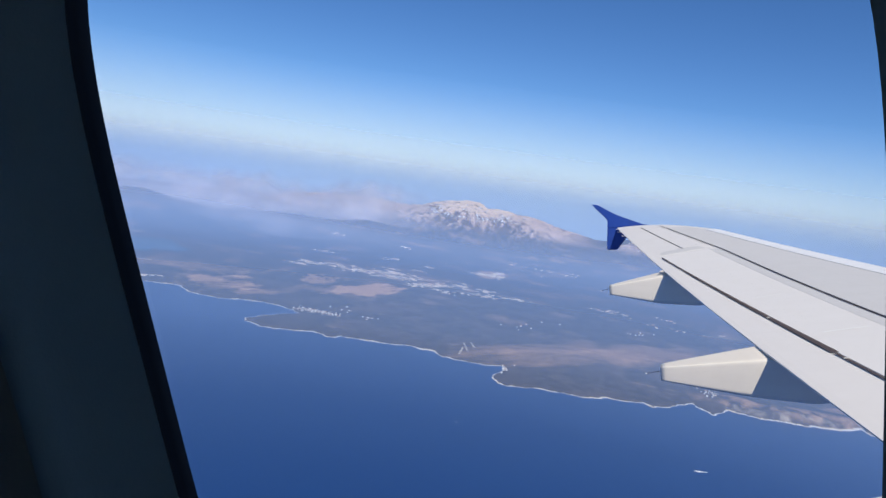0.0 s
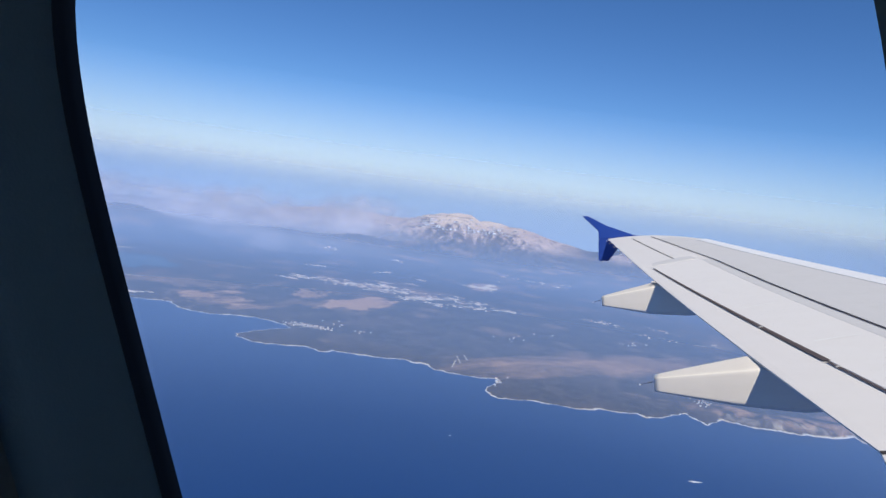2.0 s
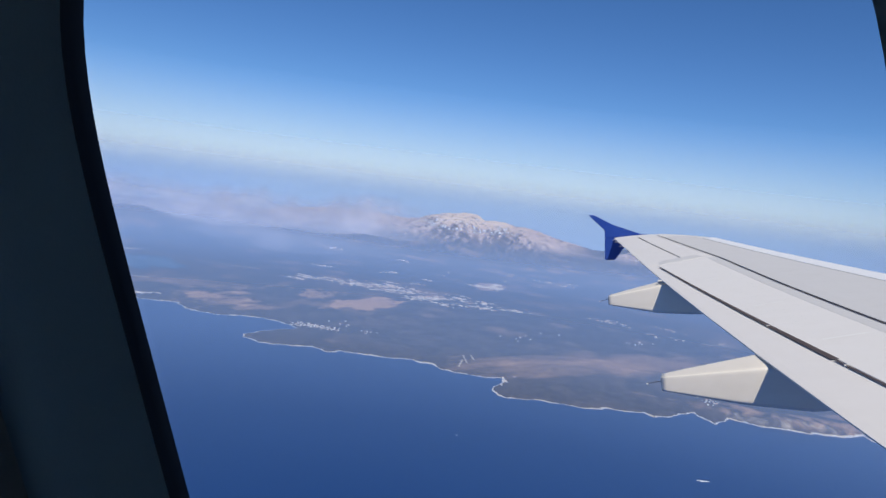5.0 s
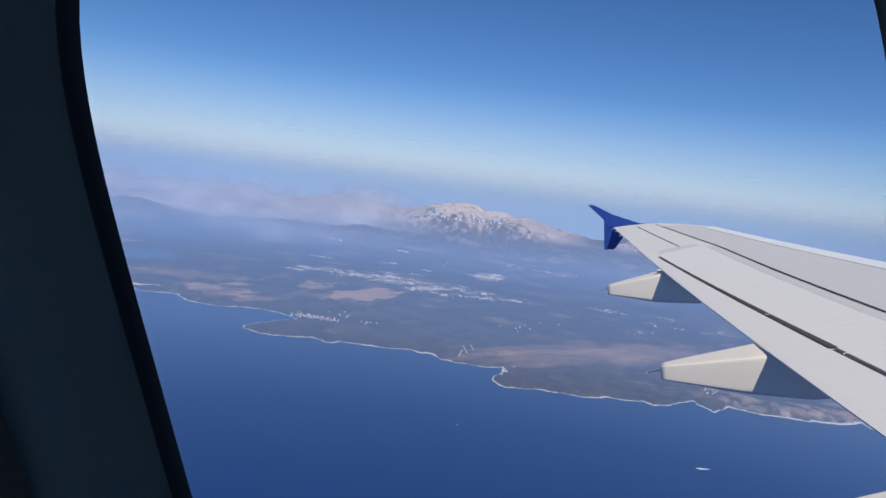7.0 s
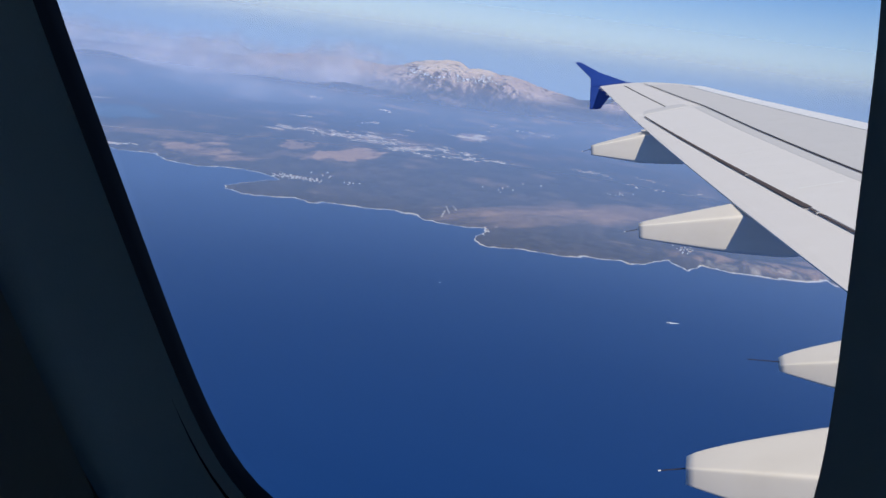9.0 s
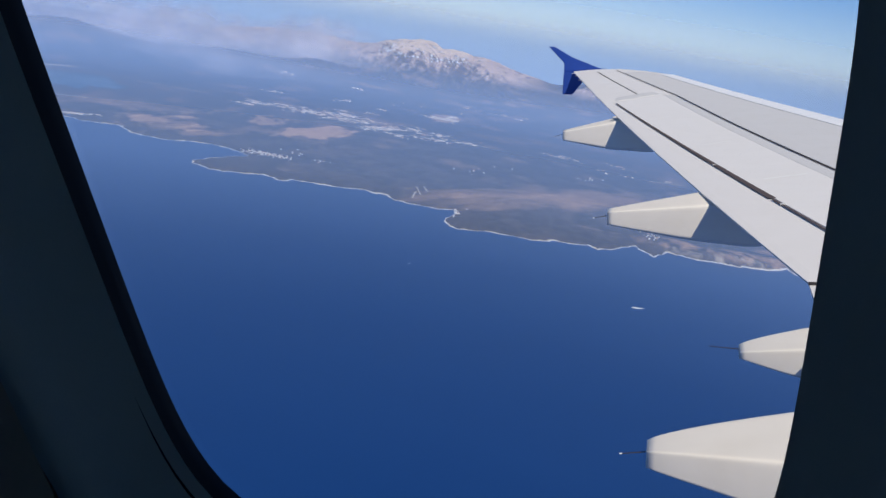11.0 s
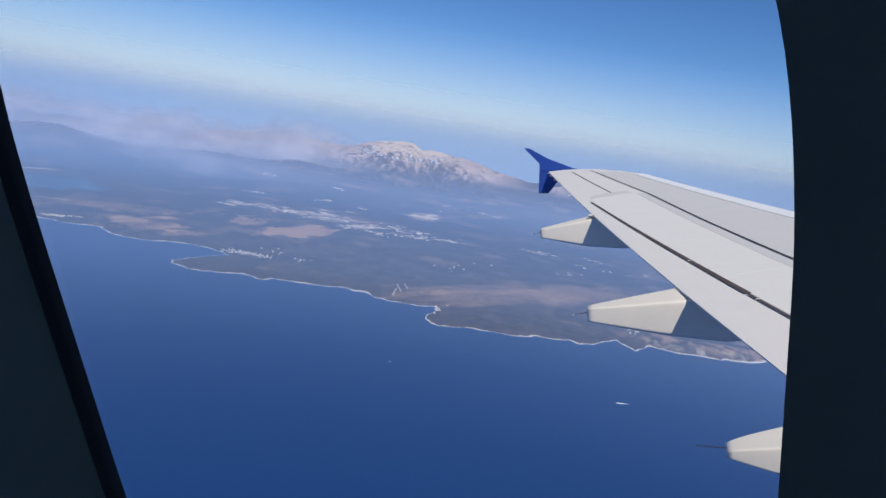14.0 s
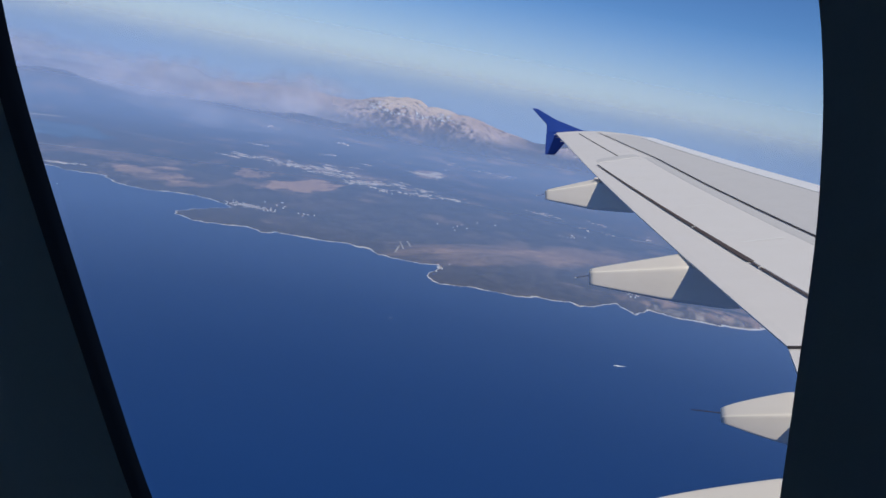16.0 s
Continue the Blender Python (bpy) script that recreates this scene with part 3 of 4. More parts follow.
def single_houses(group, spots, count, spread, size, seed):
    rnd = random.Random(seed)
    made, tries = 0, 0
    while made < count and tries < 4000:
        tries += 1
        k = rnd.uniform(0, len(spots) - 1.001)
        i, u = int(k), k - int(k)
        cx = spots[i][0] * (1 - u) + spots[i + 1][0] * u + rnd.gauss(0, spread[0])
        cy = spots[i][1] * (1 - u) + spots[i + 1][1] * u + rnd.gauss(0, spread[1])
        z = ground_height(cx, cy)
        if z < 0.4:
            continue
        made += 1
        kind = "tiled" if rnd.random() < 0.4 else "pale"
        w, l, h = size * rnd.uniform(0.6, 1.1), size * rnd.uniform(0.8, 1.8), size * rnd.uniform(0.5, 0.8)
        m = pose(cx, cy, z + 0.15 * h, 0, 0, rnd.choice((17, 17, 107)) + rnd.uniform(-18, 18)) @ Matrix.Diagonal((l, w, h, 1))
        label = "small white house with a terracotta tiled roof" if kind == "tiled" else "small white-plastered house with a pale roof"
        house = thing("house", label, "house", at=m, group=group)
        for name, me in (("wall", WALLS), ("roof", ROOFS[kind])):
            ob = new(name, me)
            ob.parent = house


single_houses("harbour village", [(-479, 745), (-462, 755), (-440, 754), (-421, 757)], 150, (8, 5), 1.05, 3)
single_houses("houses behind the harbour village", [(-446, 790), (-438, 800), (-402, 772), (-380, 783)], 14, (5, 8), 1.3, 9)
single_houses("houses above the notched shore", [(-189, 716), (-186, 702), (-184, 690)], 12, (3, 6), 1.1, 6)
single_houses("farms on the plain", [(-246, 887), (-217, 927), (-191, 990)], 9, (8, 6), 1.5, 12)
single_houses("farms below the long road", [(-93, 1019), (-78, 1040), (-63, 1058)], 8, (6, 6), 1.6, 13)
single_houses("villas behind the eastern cliffs", [(29, 771), (22, 800), (16, 830), (-16, 867)], 30, (8, 10), 1.4, 7)
single_houses("villas on the eastern plain", [(45, 873), (110, 920), (169, 966), (208, 994)], 34, (14, 12), 1.7, 14)
houses("town", "sprawl of white and terracotta town houses inland", [(-600, 1096), (-570, 1106), (-538, 1110), (-510, 1119), (-463, 1112), (-425, 1094), (-387, 1078)], 560, (17, 25), 2.0, 4, 0.6)
houses("town", "string of pale houses along the town's western road", [(-700, 1010), (-668, 1060), (-630, 1094), (-590, 1104)], 130, (9, 15), 2.0, 15, 0.8)
houses("town", "thinning outskirts of pale houses on the plain", [(-387, 1078), (-353, 1098), (-317, 1122), (-275, 1139)], 150, (14, 20), 1.9, 16, 0.7)
houses("town", "scattered pale houses at the mountain's foot", [(-804, 1298), (-763, 1263), (-687, 1278), (-560, 1250), (-470, 1230), (-380, 1290)], 70, (26, 40), 2.2, 5, 0.35)
houses("hamlet", "bright specks of far houses under the mountain", [(-800, 1400), (-690, 1500), (-600, 1560), (-500, 1620), (-380, 1560), (-260, 1480)], 40, (50, 60), 2.6, 17, 0.2)
houses("hamlet", "scattered pale farmhouses on the eastern plain", [(-80, 1250), (30, 1155), (160, 1120), (420, 1180)], 50, (60, 60), 2.2, 8, 0.3)
houses("hamlet", "a few pale houses by the lagoon road", [(-740, 722), (-718, 731), (-700, 760)], 30, (6, 6), 1.6, 10, 0.5)


def ferry(x, y, size, wake):
    boat = thing("boat", "small white motor boat leaving a white wake", "boat", at=pose(x, y, 0, 0, 0, 27))
    s = size
    hull = [(-1.2 * s, 0, 0.25 * s), (-0.6 * s, -0.28 * s, 0.22 * s), (1.0 * s, -0.3 * s, 0.2 * s), (1.0 * s, 0.3 * s, 0.2 * s), (-0.6 * s, 0.28 * s, 0.22 * s)]
    low = [(px * 0.88, py * 0.7, -0.05 * s) for px, py, _ in hull]
    faces = [(0, 1, 2, 3, 4), (5, 9, 8, 7, 6)] + [(k, 5 + k, 5 + (k + 1) % 5, (k + 1) % 5) for k in range(5)]
    part("hull", (hull + low, faces), M_HULL, boat)
    bm = bmesh.new()
    bmesh.ops.create_cube(bm, size=1, matrix=Matrix.Translation((0.2 * s, 0, 0.36 * s)) @ Matrix.Diagonal((0.9 * s, 0.4 * s, 0.34 * s, 1)))
    bmesh.ops.bevel(bm, geom=bm.edges[:], offset=0.05 * s, segments=2, affect="EDGES")
    cabin = part("cabin", bm, M_HULL, boat)
    for side in (-1, 1):
        bm = bmesh.new()
        bmesh.ops.create_cube(bm, size=1, matrix=Matrix.Translation((0.2 * s, side * 0.2 * s, 0.42 * s)) @ Matrix.Diagonal((0.6 * s, 0.02 * s, 0.10 * s, 1)))
        part("cabin_window", bm, M_GLASSDARK, cabin, "dark strip of cabin windows")
    if wake:
        n, verts = 24, []
        for k in range(n):
            u = k / (n - 1)
            w = 0.95 * s * (1 - u) ** 0.8 + 0.05 * s + 0.12 * s * noise.noise((u * 9, 0, 1))
            verts += [(0.7 * s + u * wake, -w, 0.05), (0.7 * s + u * wake, w * (1 + 0.4 * u), 0.05)]
        part("wake", (verts, [(2 * k, 2 * k + 2, 2 * k + 3, 2 * k + 1) for k in range(n - 1)]), M_FOAM, boat, "white foaming wake")


ferry(17, 555, 1.5, 9.0)
ferry(-169, 519, 0.6, 1.2)
ferry(-640, 640, 0.8, 1.5)

# ---- wing ----
KINK, TIP = Vector((0.834, 4.851, -1.401)), Vector((-2.158, 14.993, 0.013))
SLOPE = (TIP - KINK) / (TIP.y - KINK.y)


def te_x(y):
    return KINK.x + SLOPE.x * (y - KINK.y) if y > KINK.y else KINK.x


def te_z(y):
    # the wing bends upwards towards its tip
    s = min(max((y - KINK.y) / (TIP.y - KINK.y), 0.0), 1.0)
    return KINK.z + SLOPE.z * (y - KINK.y) - 0.34 * s * (1 - s)


def box_x(y):
    # end of the straight part of the upper skin; the edge curves back into the tip
    return 4.73 - 0.531 * (y - 4.85) - 0.55 * max(0.0, (y - 13.9) / 1.1) ** 2.2


def le_x(y):
    # the rounded slat nose reaches a little further forward
    return te_x(y) + 1.042 * (box_x(y) - te_x(y))


def top_z(x, y):
    xt = te_x(y)
    ch = box_x(y) - xt
    c = min(max((x - xt) / ch, 0.0), 1.042)
    return te_z(y) + ch * (0.020 * math.sin(math.pi * min(c, 0.90)) + 0.010 * min(c, 0.95) - 0.045 * (max(0.0, c - 0.975) / 0.085) ** 2)


def thick(c, ch):
    e = min(max(1 - c, 0.0), 1.0)
    return ch * 1.1 * (0.2969 * math.sqrt(e) - 0.126 * e - 0.3516 * e * e + 0.2843 * e ** 3 - 0.1036 * e ** 4) + 0.012


def line(a, b):
    """The fore-and-aft place of a straight line on the wing, by span."""
    return lambda y: a[0] + (b[0] - a[0]) * (y - a[1]) / (b[1] - a[1])


gap_x = line((-1.00, 11.62), (1.055, 5.92))


def rear_x(y):
    return float(np.interp(y, (1.0, 7.71, 9.83, 11.90, 14.72), (3.75, 1.35, 0.62, -0.07, -1.26)))


thin_x = line((-1.64, 14.69), (-0.64, 12.06))


def slat_x(y):
    return te_x(y) + 0.878 * (box_x(y) - te_x(y))


def nose_x(y):
    return te_x(y) + 1.03 * (box_x(y) - te_x(y))


def panel(name, xa, xb, ya, yb, material, wing, lift=0.012, sink=0.02, ny=24, nx=8, margin=0.008, label="", ends=None, rim_drop=0.004):
    """A slab of skin between two fore-and-aft lines and two span stations, standing a little proud of the body."""
    ends = ends or (lambda y, u: y)
    verts = []
    for top in (1, 0):
        for i in range(ny):
            y0 = ya + margin + (yb - ya - 2 * margin) * i / (ny - 1)
            for j in range(nx):
                u = j / (nx - 1)
                y = ends(y0, u)
                a, b = xa(y) + margin, xb(y) - margin
                x = a + (b - a) * u
                rim = rim_drop if i in (0, ny - 1) or j in (0, nx - 1) else 0.0
                verts.append((x, y, top_z(x, y) + (lift - rim if top else -sink)))
    m = ny * nx
    faces = grid_faces(ny, nx) + [tuple(m + v for v in q[::-1]) for q in grid_faces(ny, nx)]
    loop = [i * nx for i in range(ny)] + [(ny - 1) * nx + j for j in range(1, nx)] + [i * nx + nx - 1 for i in range(ny - 2, -1, -1)] + [j for j in range(nx - 2, 0, -1)]
    for k in range(len(loop)):
        a, b = loop[k], loop[(k + 1) % len(loop)]
        faces.append((a, b, m + b, m + a))
    me = (verts, faces)
    ob = part(name, me, material, wing, label)
    bm = bmesh.new()
    bm.from_mesh(ob.data)
    bmesh.ops.recalc_face_normals(bm, faces=bm.faces)
    bm.to_mesh(ob.data)
    bm.free()
    return ob


def strip(name, fx, half, ya, yb, wing, material, lift=0.003, n=40):
    verts = []
    for i in range(n):
        y = ya + (yb - ya) * i / (n - 1)
        for s in (-1, 1):
            x = fx(y) + s * (half(y) if callable(half) else half)
            verts.append((x, y, top_z(x, y) + lift))
    return part(name, (verts, grid_faces(n, 2)), material, wing)


def build_wing():
    wing = thing("aircraft_wing", "light grey airliner wing with closed flaps and blue tip fence", "wing")
    # body: lofted section
    stations = [0.6, 2.0, 3.4, 4.4, 4.845, 4.86, 5.6, 7, 8.5, 10, 11.5, 12.8, 13.7, 14.2, 14.6, 14.85, 15.0]
    nu = 26
    verts = []
    for y in stations:
        xt, xl = te_x(y), le_x(y)
        ch = xl - xt
        up, low = [], []
        for k in range(nu):
            c = 0.5 - 0.5 * math.cos(math.pi * k / (nu - 1))
            x = xt + c * ch
            z = top_z(x, y)
            up.append((x, y, z))
            low.append((x, y, z - thick(c, ch)))
        verts += up + low[::-1]
    n = len(stations)
    faces = grid_faces(n, 2 * nu, True) + [tuple(range(2 * nu)), tuple(range((n - 1) * 2 * nu, n * 2 * nu))[::-1]]
    part("body", (verts, faces), M_WING, wing, smooth=False)
    # skins: slats, box, spoilers, flaps, aileron
    cuts = [1.2, 4.3, 7.0, 9.7, 12.3, 14.1]
    for a, b in zip(cuts, cuts[1:]):
        panel("slat", slat_x, nose_x, a, b, M_SLAT, wing, label="bright bare-metal leading edge slat")
    panel("box_skin", lambda y: rear_x(y) + 0.02, lambda y: slat_x(y) - 0.012, 1.2, 14.45, M_BOX, wing, ny=40)
    sp = [5.55, 7.30, 8.75, 10.35, 11.77]
    for k, (a, b) in enumerate(zip(sp, sp[1:])):
        panel("spoiler", lambda y: gap_x(y) + 0.020, lambda y: rear_x(y) - 0.19, a, b, M_SPOILER, wing, lift=0.012, margin=0.0003, rim_drop=0.0, ends=lambda y, u: y + 0.30 * (u - 0.5))
    panel("spar_cover", lambda y: rear_x(y) - 0.185, lambda y: rear_x(y) - 0.020, 1.2, 12.0, M_BOX, wing, lift=0.010, ny=40)
    # grey fillet round the outer end of the spoilers
    panel("end_cover", lambda y: gap_x(y) + 0.06, lambda y: rear_x(y) - 0.19, 11.93, 12.20, M_BOX, wing, lift=0.009, ny=6, margin=0.002, ends=lambda y, u: y + 0.30 * (u - 0.5))
    panel("inner_skin", lambda y: gap_x(y) + 0.020, lambda y: rear_x(y) - 0.19, 1.2, 5.38, M_WING, wing, lift=0.011)
    panel("flap", te_x, lambda y: gap_x(y) - 0.020, 4.87, 10.70, M_FLAP, wing, lift=0.004, sink=0.006, ny=40, label="closed outboard flap, light grey")
    panel("flap", te_x, lambda y: te_x(y) + 0.75, 1.2, 4.80, M_FLAP, wing, lift=-0.005, sink=0.045, label="closed inboard flap, light grey")
    panel("aileron", te_x, lambda y: thin_x(y) - 0.006, 11.80, 14.55, M_WING, wing, lift=0.006, label="aileron in neutral position")
    panel("outer_skin", lambda y: thin_x(y) + 0.006, lambda y: rear_x(y) - 0.025, 12.25, 14.66, M_WING, wing, lift=0.008)
    # dark joints between them
    strip("seam", rear_x, lambda y: 0.017 - 0.0006 * y, 1.2, 14.72, wing, M_SEAM, lift=0.010)
    # shade in the gap ahead of the flap, painted as flat brown-grey strips
    strip("seam", lambda y: gap_x(y) - 0.010, 0.014, 1.2, 6.60, wing, M_GAP, lift=0.0150)
    strip("seam", gap_x, lambda y: 0.031 - 0.0042 * (y - 6.63), 6.63, 11.58, wing, M_GAP, lift=0.0150)
    # pale lugs that bridge the joint at the spoilers' ends
    for y in (6.46, 7.84):
        verts = [(gap_x(y) - 0.022 + 0.040 * i, y + 0.02 * (i - 0.5) + d, top_z(gap_x(y), y) + 0.018) for i in range(2) for d in (-0.008, 0.008)]
        verts += [(x, yy, z - 0.02) for x, yy, z in verts]
        part("lug", (verts, [(0, 1, 3, 2), (4, 6, 7, 5), (0, 4, 5, 1), (2, 3, 7, 6), (0, 2, 6, 4), (1, 5, 7, 3)]), M_BOX, wing)
    strip("seam", thin_x, 0.010, 12.1, 14.66, wing, M_SEAM)
    strip("seam", slat_x, 0.011, 1.2, 14.30, wing, M_LAP)
    # joint between the inboard and outboard flaps
    verts = [(te_x(4.84) - 0.004 + 0.11 * i, y, top_z(te_x(4.84) + 0.11 * i, y) + 0.006) for i in range(8) for y in (4.80, 4.845)]
    part("seam", (verts, grid_faces(8, 2)), M_SEAM, wing)
    # short highlights between the spoilers, painted as pale strips
    for y, wide, near, off in ((7.30, 0.014, 0.22, 0.62), (8.75, 0.007, 0.20, 0.52), (10.35, 0.007, 0.16, 0.44)):
        a, b = (gap_x(y) + near, y - 0.07), (gap_x(y) + off, y + 0.06)
        verts = []
        for i in range(8):
            u = i / 7
            for s in (-wide, wide):
                x, yy = a[0] + (b[0] - a[0]) * u, a[1] + (b[1] - a[1]) * u + s
                verts.append((x, yy, top_z(x, yy) + 0.0145))
        part("spoiler_glint", (verts, grid_faces(8, 2)), M_MARK, wing)
    # tip fence, a thin swept plate above and below the tip
    prof = [(-2.69, 0.545), (-2.57, 0.535), (-2.19, 0.30), (-1.63, 0.06), (-1.20, -0.02), (-1.60, -0.06), (-1.98, -0.21), (-2.18, -0.455), (-2.39, -0.445), (-2.37, 0.02), (-2.36, 0.19)]
    for name, pick in (("upper_fence", (0, 1, 2, 3, 4, 9, 10)), ("lower_fence", (9, 4, 5, 6, 7, 8))):
        bm = bmesh.new()
        rows = []
        for y in (15.03, 15.09):
            rows.append([bm.verts.new((prof[k][0], y + 0.10 * prof[k][1], prof[k][1])) for k in pick])
        bm.faces.new(rows[0])
        bm.faces.new(rows[1][::-1])
        for k in range(len(pick)):
            q = (k + 1) % len(pick)
            bm.faces.new((rows[0][k], rows[1][k], rows[1][q], rows[0][q]))
        bmesh.ops.recalc_face_normals(bm, faces=bm.faces)
        bmesh.ops.bevel(bm, geom=bm.edges[:], offset=0.012, segments=2, affect="EDGES", clamp_overlap=True)
        part(name, bm, M_BLUE, wing, "deep blue painted tip fence plate")
    # static wicks along the outer trailing edge
    for y in (12.4, 13.2, 14.0, 14.5, 14.8):
        part("static_wick", rod((te_x(y) + 0.02, y, te_z(y)), (te_x(y) - 0.07, y, te_z(y) - 0.005), 0.005, 0.003), M_MARK, wing)
    return wing


build_wing()


def fairing(yc, tail, te, bottom, half, front, wick, rise=1.0, tip=True, droop=0.03, slant=0.14):
    """A flap track fairing: a blunt-tailed canoe under the trailing edge. tail: x, top, bottom; te: x, top; bottom: two x, z; half: width; front: x."""
    body = thing("flap_fairing", "cream-painted flap track fairing under the wing", "fairing", group="flap track fairings")
    n, sides = 26, 52
    verts = []
    for i in range(n):
        u = i / (n - 1)
        x = tail[0] + (front - tail[0]) * u ** 1.25
        # top edge: straight to the trailing edge, then on into the wing
        top = tail[1] + (te[1] - tail[1]) * min(1.0, (x - tail[0]) / (te[0] - tail[0])) ** rise
        if x > te[0]:
            top = te[1] - 0.04 * (x - te[0])
        xs, zs = [tail[0], bottom[0][0], bottom[1][0], front], [tail[2], bottom[0][1], bottom[1][1], te[1] - 0.06]
        low = float(np.interp(x, xs, zs))
        grow = min(1.0, (x - tail[0]) / (te[0] - tail[0]))
        w = 0.05 + (half - 0.05) * grow ** 0.8
        if x > bottom[1][0]:
            w *= max(0.15, 1 - ((x - bottom[1][0]) / (front - bottom[1][0])) ** 2)
        mid, hh = (top + low) / 2, (top - low) / 2
        for k in range(sides):
            a = 2 * math.pi * (k + 0.5) / sides
            ca, sa = math.cos(a), math.sin(a)
            # crisp crease above, rounder keel below
            e = 0.11 if sa > 0 else 0.11 + 0.17 * min(1.0, -sa * 1.5)
            py, pz = abs(ca) ** e * math.copysign(1, ca), abs(sa) ** e * math.copysign(1, sa)
            # narrower keel
            ww = w * (1.0 if pz > 0 else 1 - 0.14 * -pz)
            tilt = 0.14 + (slant - 0.14) * grow
            # the upper facet slopes down towards the near side, more so near the wing
            verts.append((x, yc + py * ww, mid + pz * hh + (0.14 * ww + tilt * (py - 1) * ww if pz > 0 else 0.0)))
    faces = grid_faces(n, sides, True) + [tuple(range(sides))[::-1], tuple(range((n - 1) * sides, n * sides))]
    bm = bmesh.new()
    vs = [bm.verts.new(v) for v in verts]
    for q in faces:
        bm.faces.new([vs[k] for k in q])
    part("shell", bm, M_FAIR, body, smooth=True)
    zt = (tail[1] + tail[2]) / 2 + 0.02
    if wick:
        part("static_wick", rod((tail[0] + 0.01, yc, zt), (tail[0] - wick, yc, zt - droop), 0.0036, 0.0024), M_SEAM, body, "thin black static discharge rod")
        if tip:
            part("wick_tip", rod((tail[0] - wick, yc, zt - droop), (tail[0] - wick - 0.014, yc, zt - droop - 0.003), 0.004, 0.0034), M_MARK, body, "pale rod tip")
    if tip and yc > 10:
        bm = bmesh.new()
        bmesh.ops.create_cube(bm, size=1, matrix=Matrix.Translation((te[0] - 0.02, yc - 0.06, te[1] + 0.02)) @ Matrix.Diagonal((0.16, 0.07, 0.025, 1)))
        bmesh.ops.bevel(bm, geom=bm.edges[:], offset=0.008, segments=2, affect="EDGES")
        part("hinge_tab", bm, M_FAIR, body, "small cream hinge tab at the flap's end")
    return body


fairing(10.80, (-1.71, -0.875, -1.015), (-0.86, -0.70), ((-1.0, -1.155), (-0.40, -1.20)), 0.17, 1.3, 0.13, slant=0.17)
fairing(6.86, (-0.645, -1.340, -1.480), (0.26, -1.185), ((0.06, -1.585), (0.68, -1.64)), 0.19, 2.2, 0.13, slant=0.20)
fairing(4.22, (0.388, -1.652, -1.702), (0.80, -1.544), ((0.62, -1.758), (0.78, -1.785)), 0.14, 2.2, 0.17, 0.8, False, -0.004)
fairing(3.30, (-0.097, -1.858, -1.965), (0.66, -1.694), ((0.16, -2.000), (0.52, -2.054)), 0.22, 2.4, 0.12, 0.8)

# ---- cabin window and fuselage ----
WIN = Vector((-0.0938, 0.2093, -0.0499))
LEAN = 0.2362
OUT, UP = Vector((0, math.cos(LEAN), math.sin(LEAN))), Vector((0, -math.sin(LEAN), math.cos(LEAN)))
HALF_W, HALF_H, RISE = 0.1288, 0.1813, 0.007
RADIUS = 1.91
AXIS = WIN - OUT * RADIUS


def ring(grow, depth, n=120, ahead=0.0):
    """A rounded loop of the window, grown by a margin and set in towards the cabin by a depth."""
    out = []
    for k in range(n):
        a = 2 * math.pi * k / n
        ca, sa = math.cos(a), math.sin(a)
        # the forward corners are rounder than the others
        fore = min(1.0, 2.8 * ca * abs(sa)) if ca > 0 else 0.0
        power = 4.9 - 0.2 * fore if sa <= 0 else 4.2 - 1.15 * fore
        r = (abs(ca / (HALF_W + grow + (ahead * (1 - 0.5 * sa) if ca > 0 else 0.0))) ** power + abs(sa / (HALF_H + grow)) ** power) ** (-1 / power)
        out.append(WIN + Vector((r * ca, 0, 0)) + UP * (r * sa + RISE) - OUT * depth)
    return out


def bands(*loops):
    verts = [v for lp in loops for v in lp]
    return verts, grid_faces(len(loops), len(loops[0]), True)


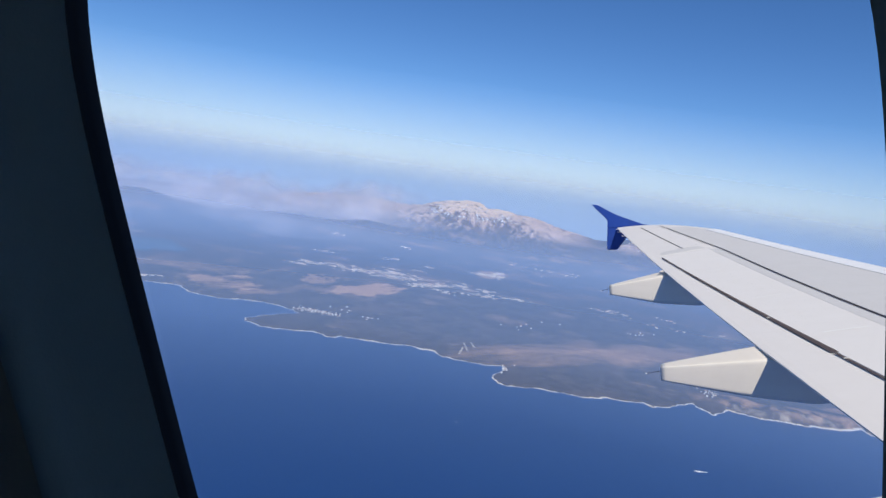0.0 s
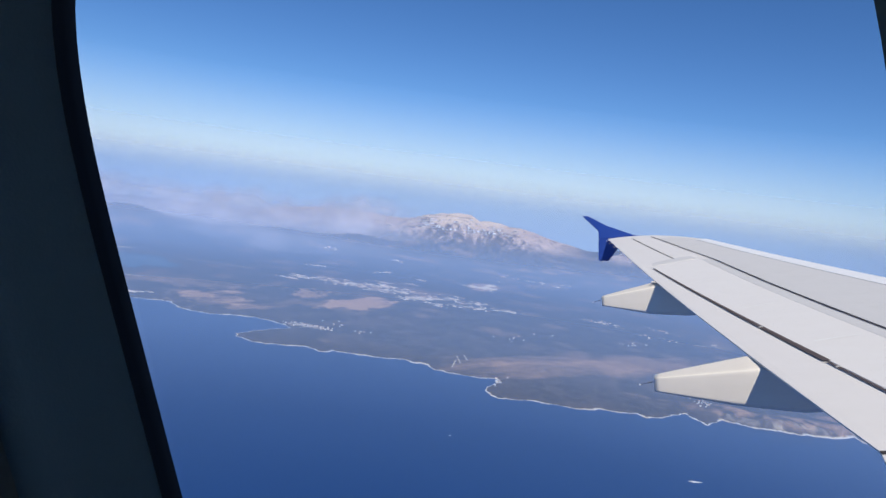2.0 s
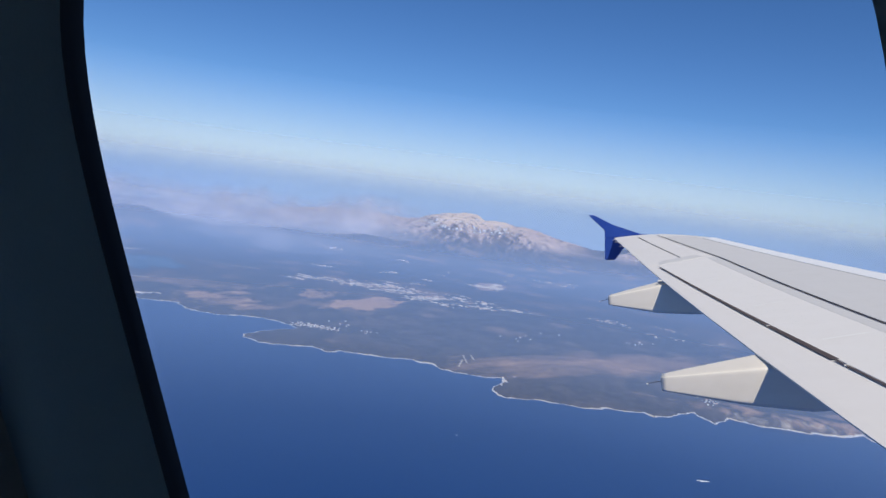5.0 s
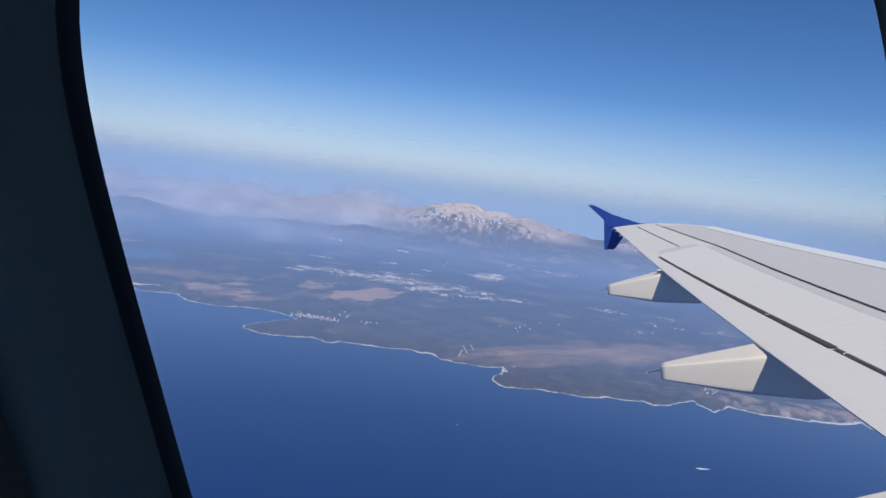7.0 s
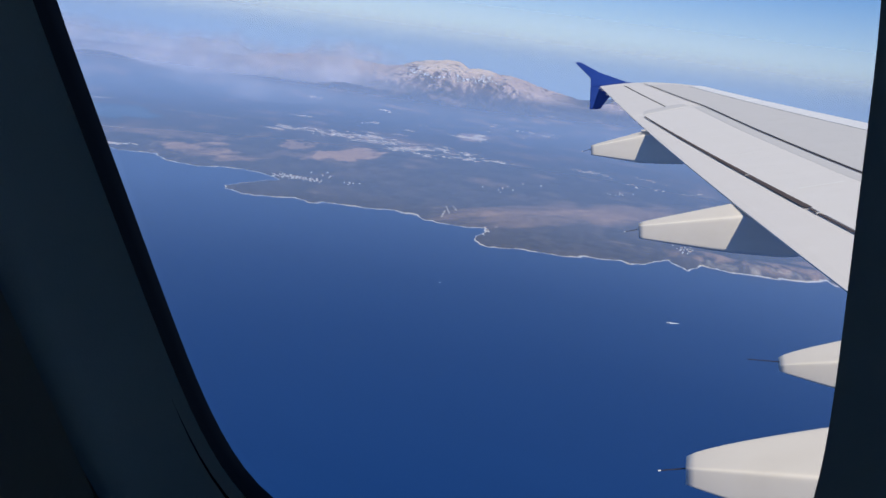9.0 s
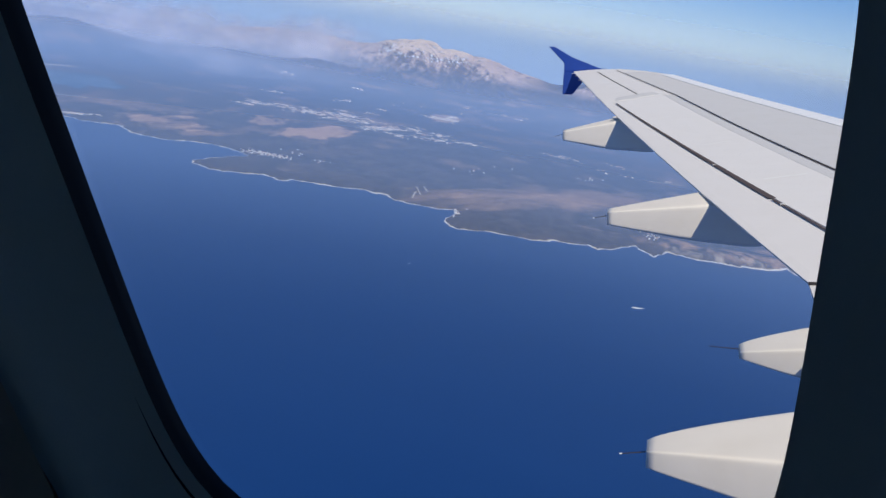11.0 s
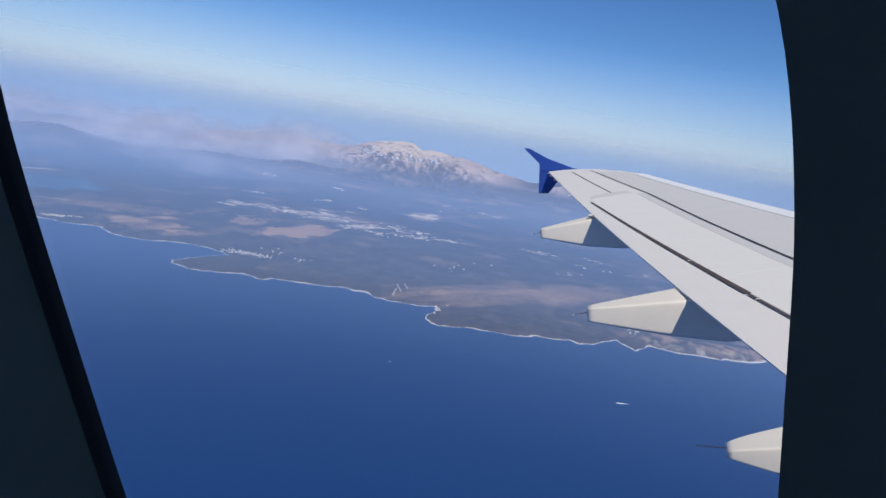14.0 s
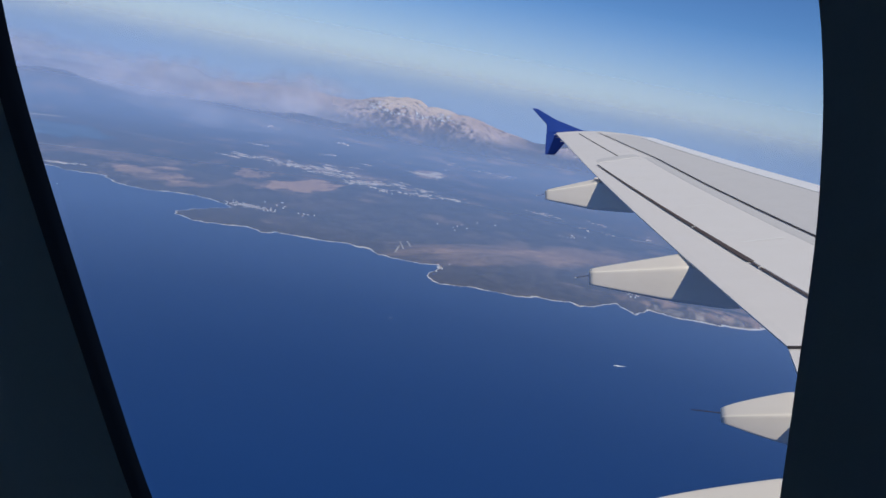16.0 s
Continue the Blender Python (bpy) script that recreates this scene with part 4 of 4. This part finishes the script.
def tube(radius, hole_grow, x0, x1, name, material, parent, flip):
    """A tube round the cabin with the window's opening left in it."""
    rx, rv = 0.34, 0.40

    def on(u, v):
        a = v / radius
        return AXIS + Vector((u, 0, 0)) + (OUT * math.cos(a) + UP * math.sin(a)) * radius
    verts, faces = [], []
    n = 120
    hole = ring(hole_grow, 0.0, n)
    for grow in range(4):
        f = grow / 3
        for k in range(n):
            u, v = hole[k].x - WIN.x, (hole[k] - WIN).dot(UP)
            s = min(rx / abs(u) if u else 1e9, rv / abs(v) if v else 1e9)
            verts.append(on(u * (1 + (s - 1) * f), v * (1 + (s - 1) * f)))
    faces += grid_faces(4, n, True)
    full = 2 * math.pi * radius

    def sheet(ua, ub, va, vb, m):
        b = len(verts)
        for i in range(m + 1):
            v = va + (vb - va) * i / m
            verts.extend([on(ua, v), on(ub, v)])
        faces.extend([(b + 2 * i, b + 2 * i + 1, b + 2 * i + 3, b + 2 * i + 2) for i in range(m)])
    u0, u1 = x0 - WIN.x, x1 - WIN.x
    # the far side of the cabin has its own row of window openings
    va, vb = full * 0.5 - 0.55 - 0.34, full * 0.5 - 0.55
    cols = [u0]
    while cols[-1] + 0.53 < u1:
        cols += [cols[-1] + 0.13, cols[-1] + 0.53]
    cols.append(u1)
    levels = list(np.linspace(rv, va, 24)) + list(np.linspace(vb, full - rv, 24))
    b, m = len(verts), len(cols)
    verts.extend([on(u, v) for v in levels for u in cols])
    for i in range(len(levels) - 1):
        for k in range(m - 1):
            if i != 23 or k % 2 == 0:
                faces.append((b + i * m + k, b + i * m + k + 1, b + (i + 1) * m + k + 1, b + (i + 1) * m + k))
    sheet(u0, -rx, -rv, rv, 24)
    sheet(rx, u1, -rv, rv, 24)
    for u in (u0, u1):
        b = len(verts)
        verts.extend([on(u, full * i / 60) for i in range(60)])
        faces.append(tuple(range(b, b + 60)))
    part(name, (verts, faces), material, parent, smooth=False)


hull = thing("fuselage", "white-painted airliner fuselage round the cabin", "fuselage", kind="structure")
tube(1.945, 0.055, -7, 9, "skin", M_SKIN, hull, False)
wall = thing("wall_cabin", "dim grey cabin side lining round the window", "wall", kind="structure")
tube(1.868, 0.034, -6.9, 8.9, "lining", M_LINING, wall, True)

win = thing("window_1", "oval airliner cabin window in a dark grey plastic surround", "window", kind="structure")
part("window_frame", bands(ring(0.0015, 0.0086, ahead=-0.0028), ring(0.0045, 0.0103, ahead=-0.0028), ring(0.010, 0.0150, ahead=-0.002), ring(0.020, 0.022), ring(0.029, 0.031), ring(0.035, 0.0385), ring(0.041, 0.0405)), M_REVEAL, win, "dark grey moulded plastic surround", smooth=True)
part("seal", bands(ring(0.052, -0.0335), ring(0.017, -0.009), ring(0.006, -0.004, ahead=0.003), ring(0.0, 0.0, ahead=0.004), ring(0.0006, 0.005, ahead=0.003), ring(0.0015, 0.0086, ahead=-0.0028)), M_RUBBER, win, "black rubber seal", smooth=True)
pane = part("pane", (ring(0.012, -0.014), [tuple(range(120))]), M_PANE, win, "clear acrylic pane")
pane.visible_shadow = False

# a short moulded groove low on the aft side of the surround
near, far = ring(0.0058, 0.0113), ring(0.0071, 0.0121)
arc = list(range(72, 90))
verts = [near[k] - OUT * 0.0006 for k in arc] + [near[k].lerp(far[k], math.sin(math.pi * (i + 0.3) / len(arc))) - OUT * 0.0006 for i, k in enumerate(arc)]
part("groove", (verts, grid_faces(2, len(arc))), M_RUBBER, win, "thin dark groove in the surround", smooth=True)
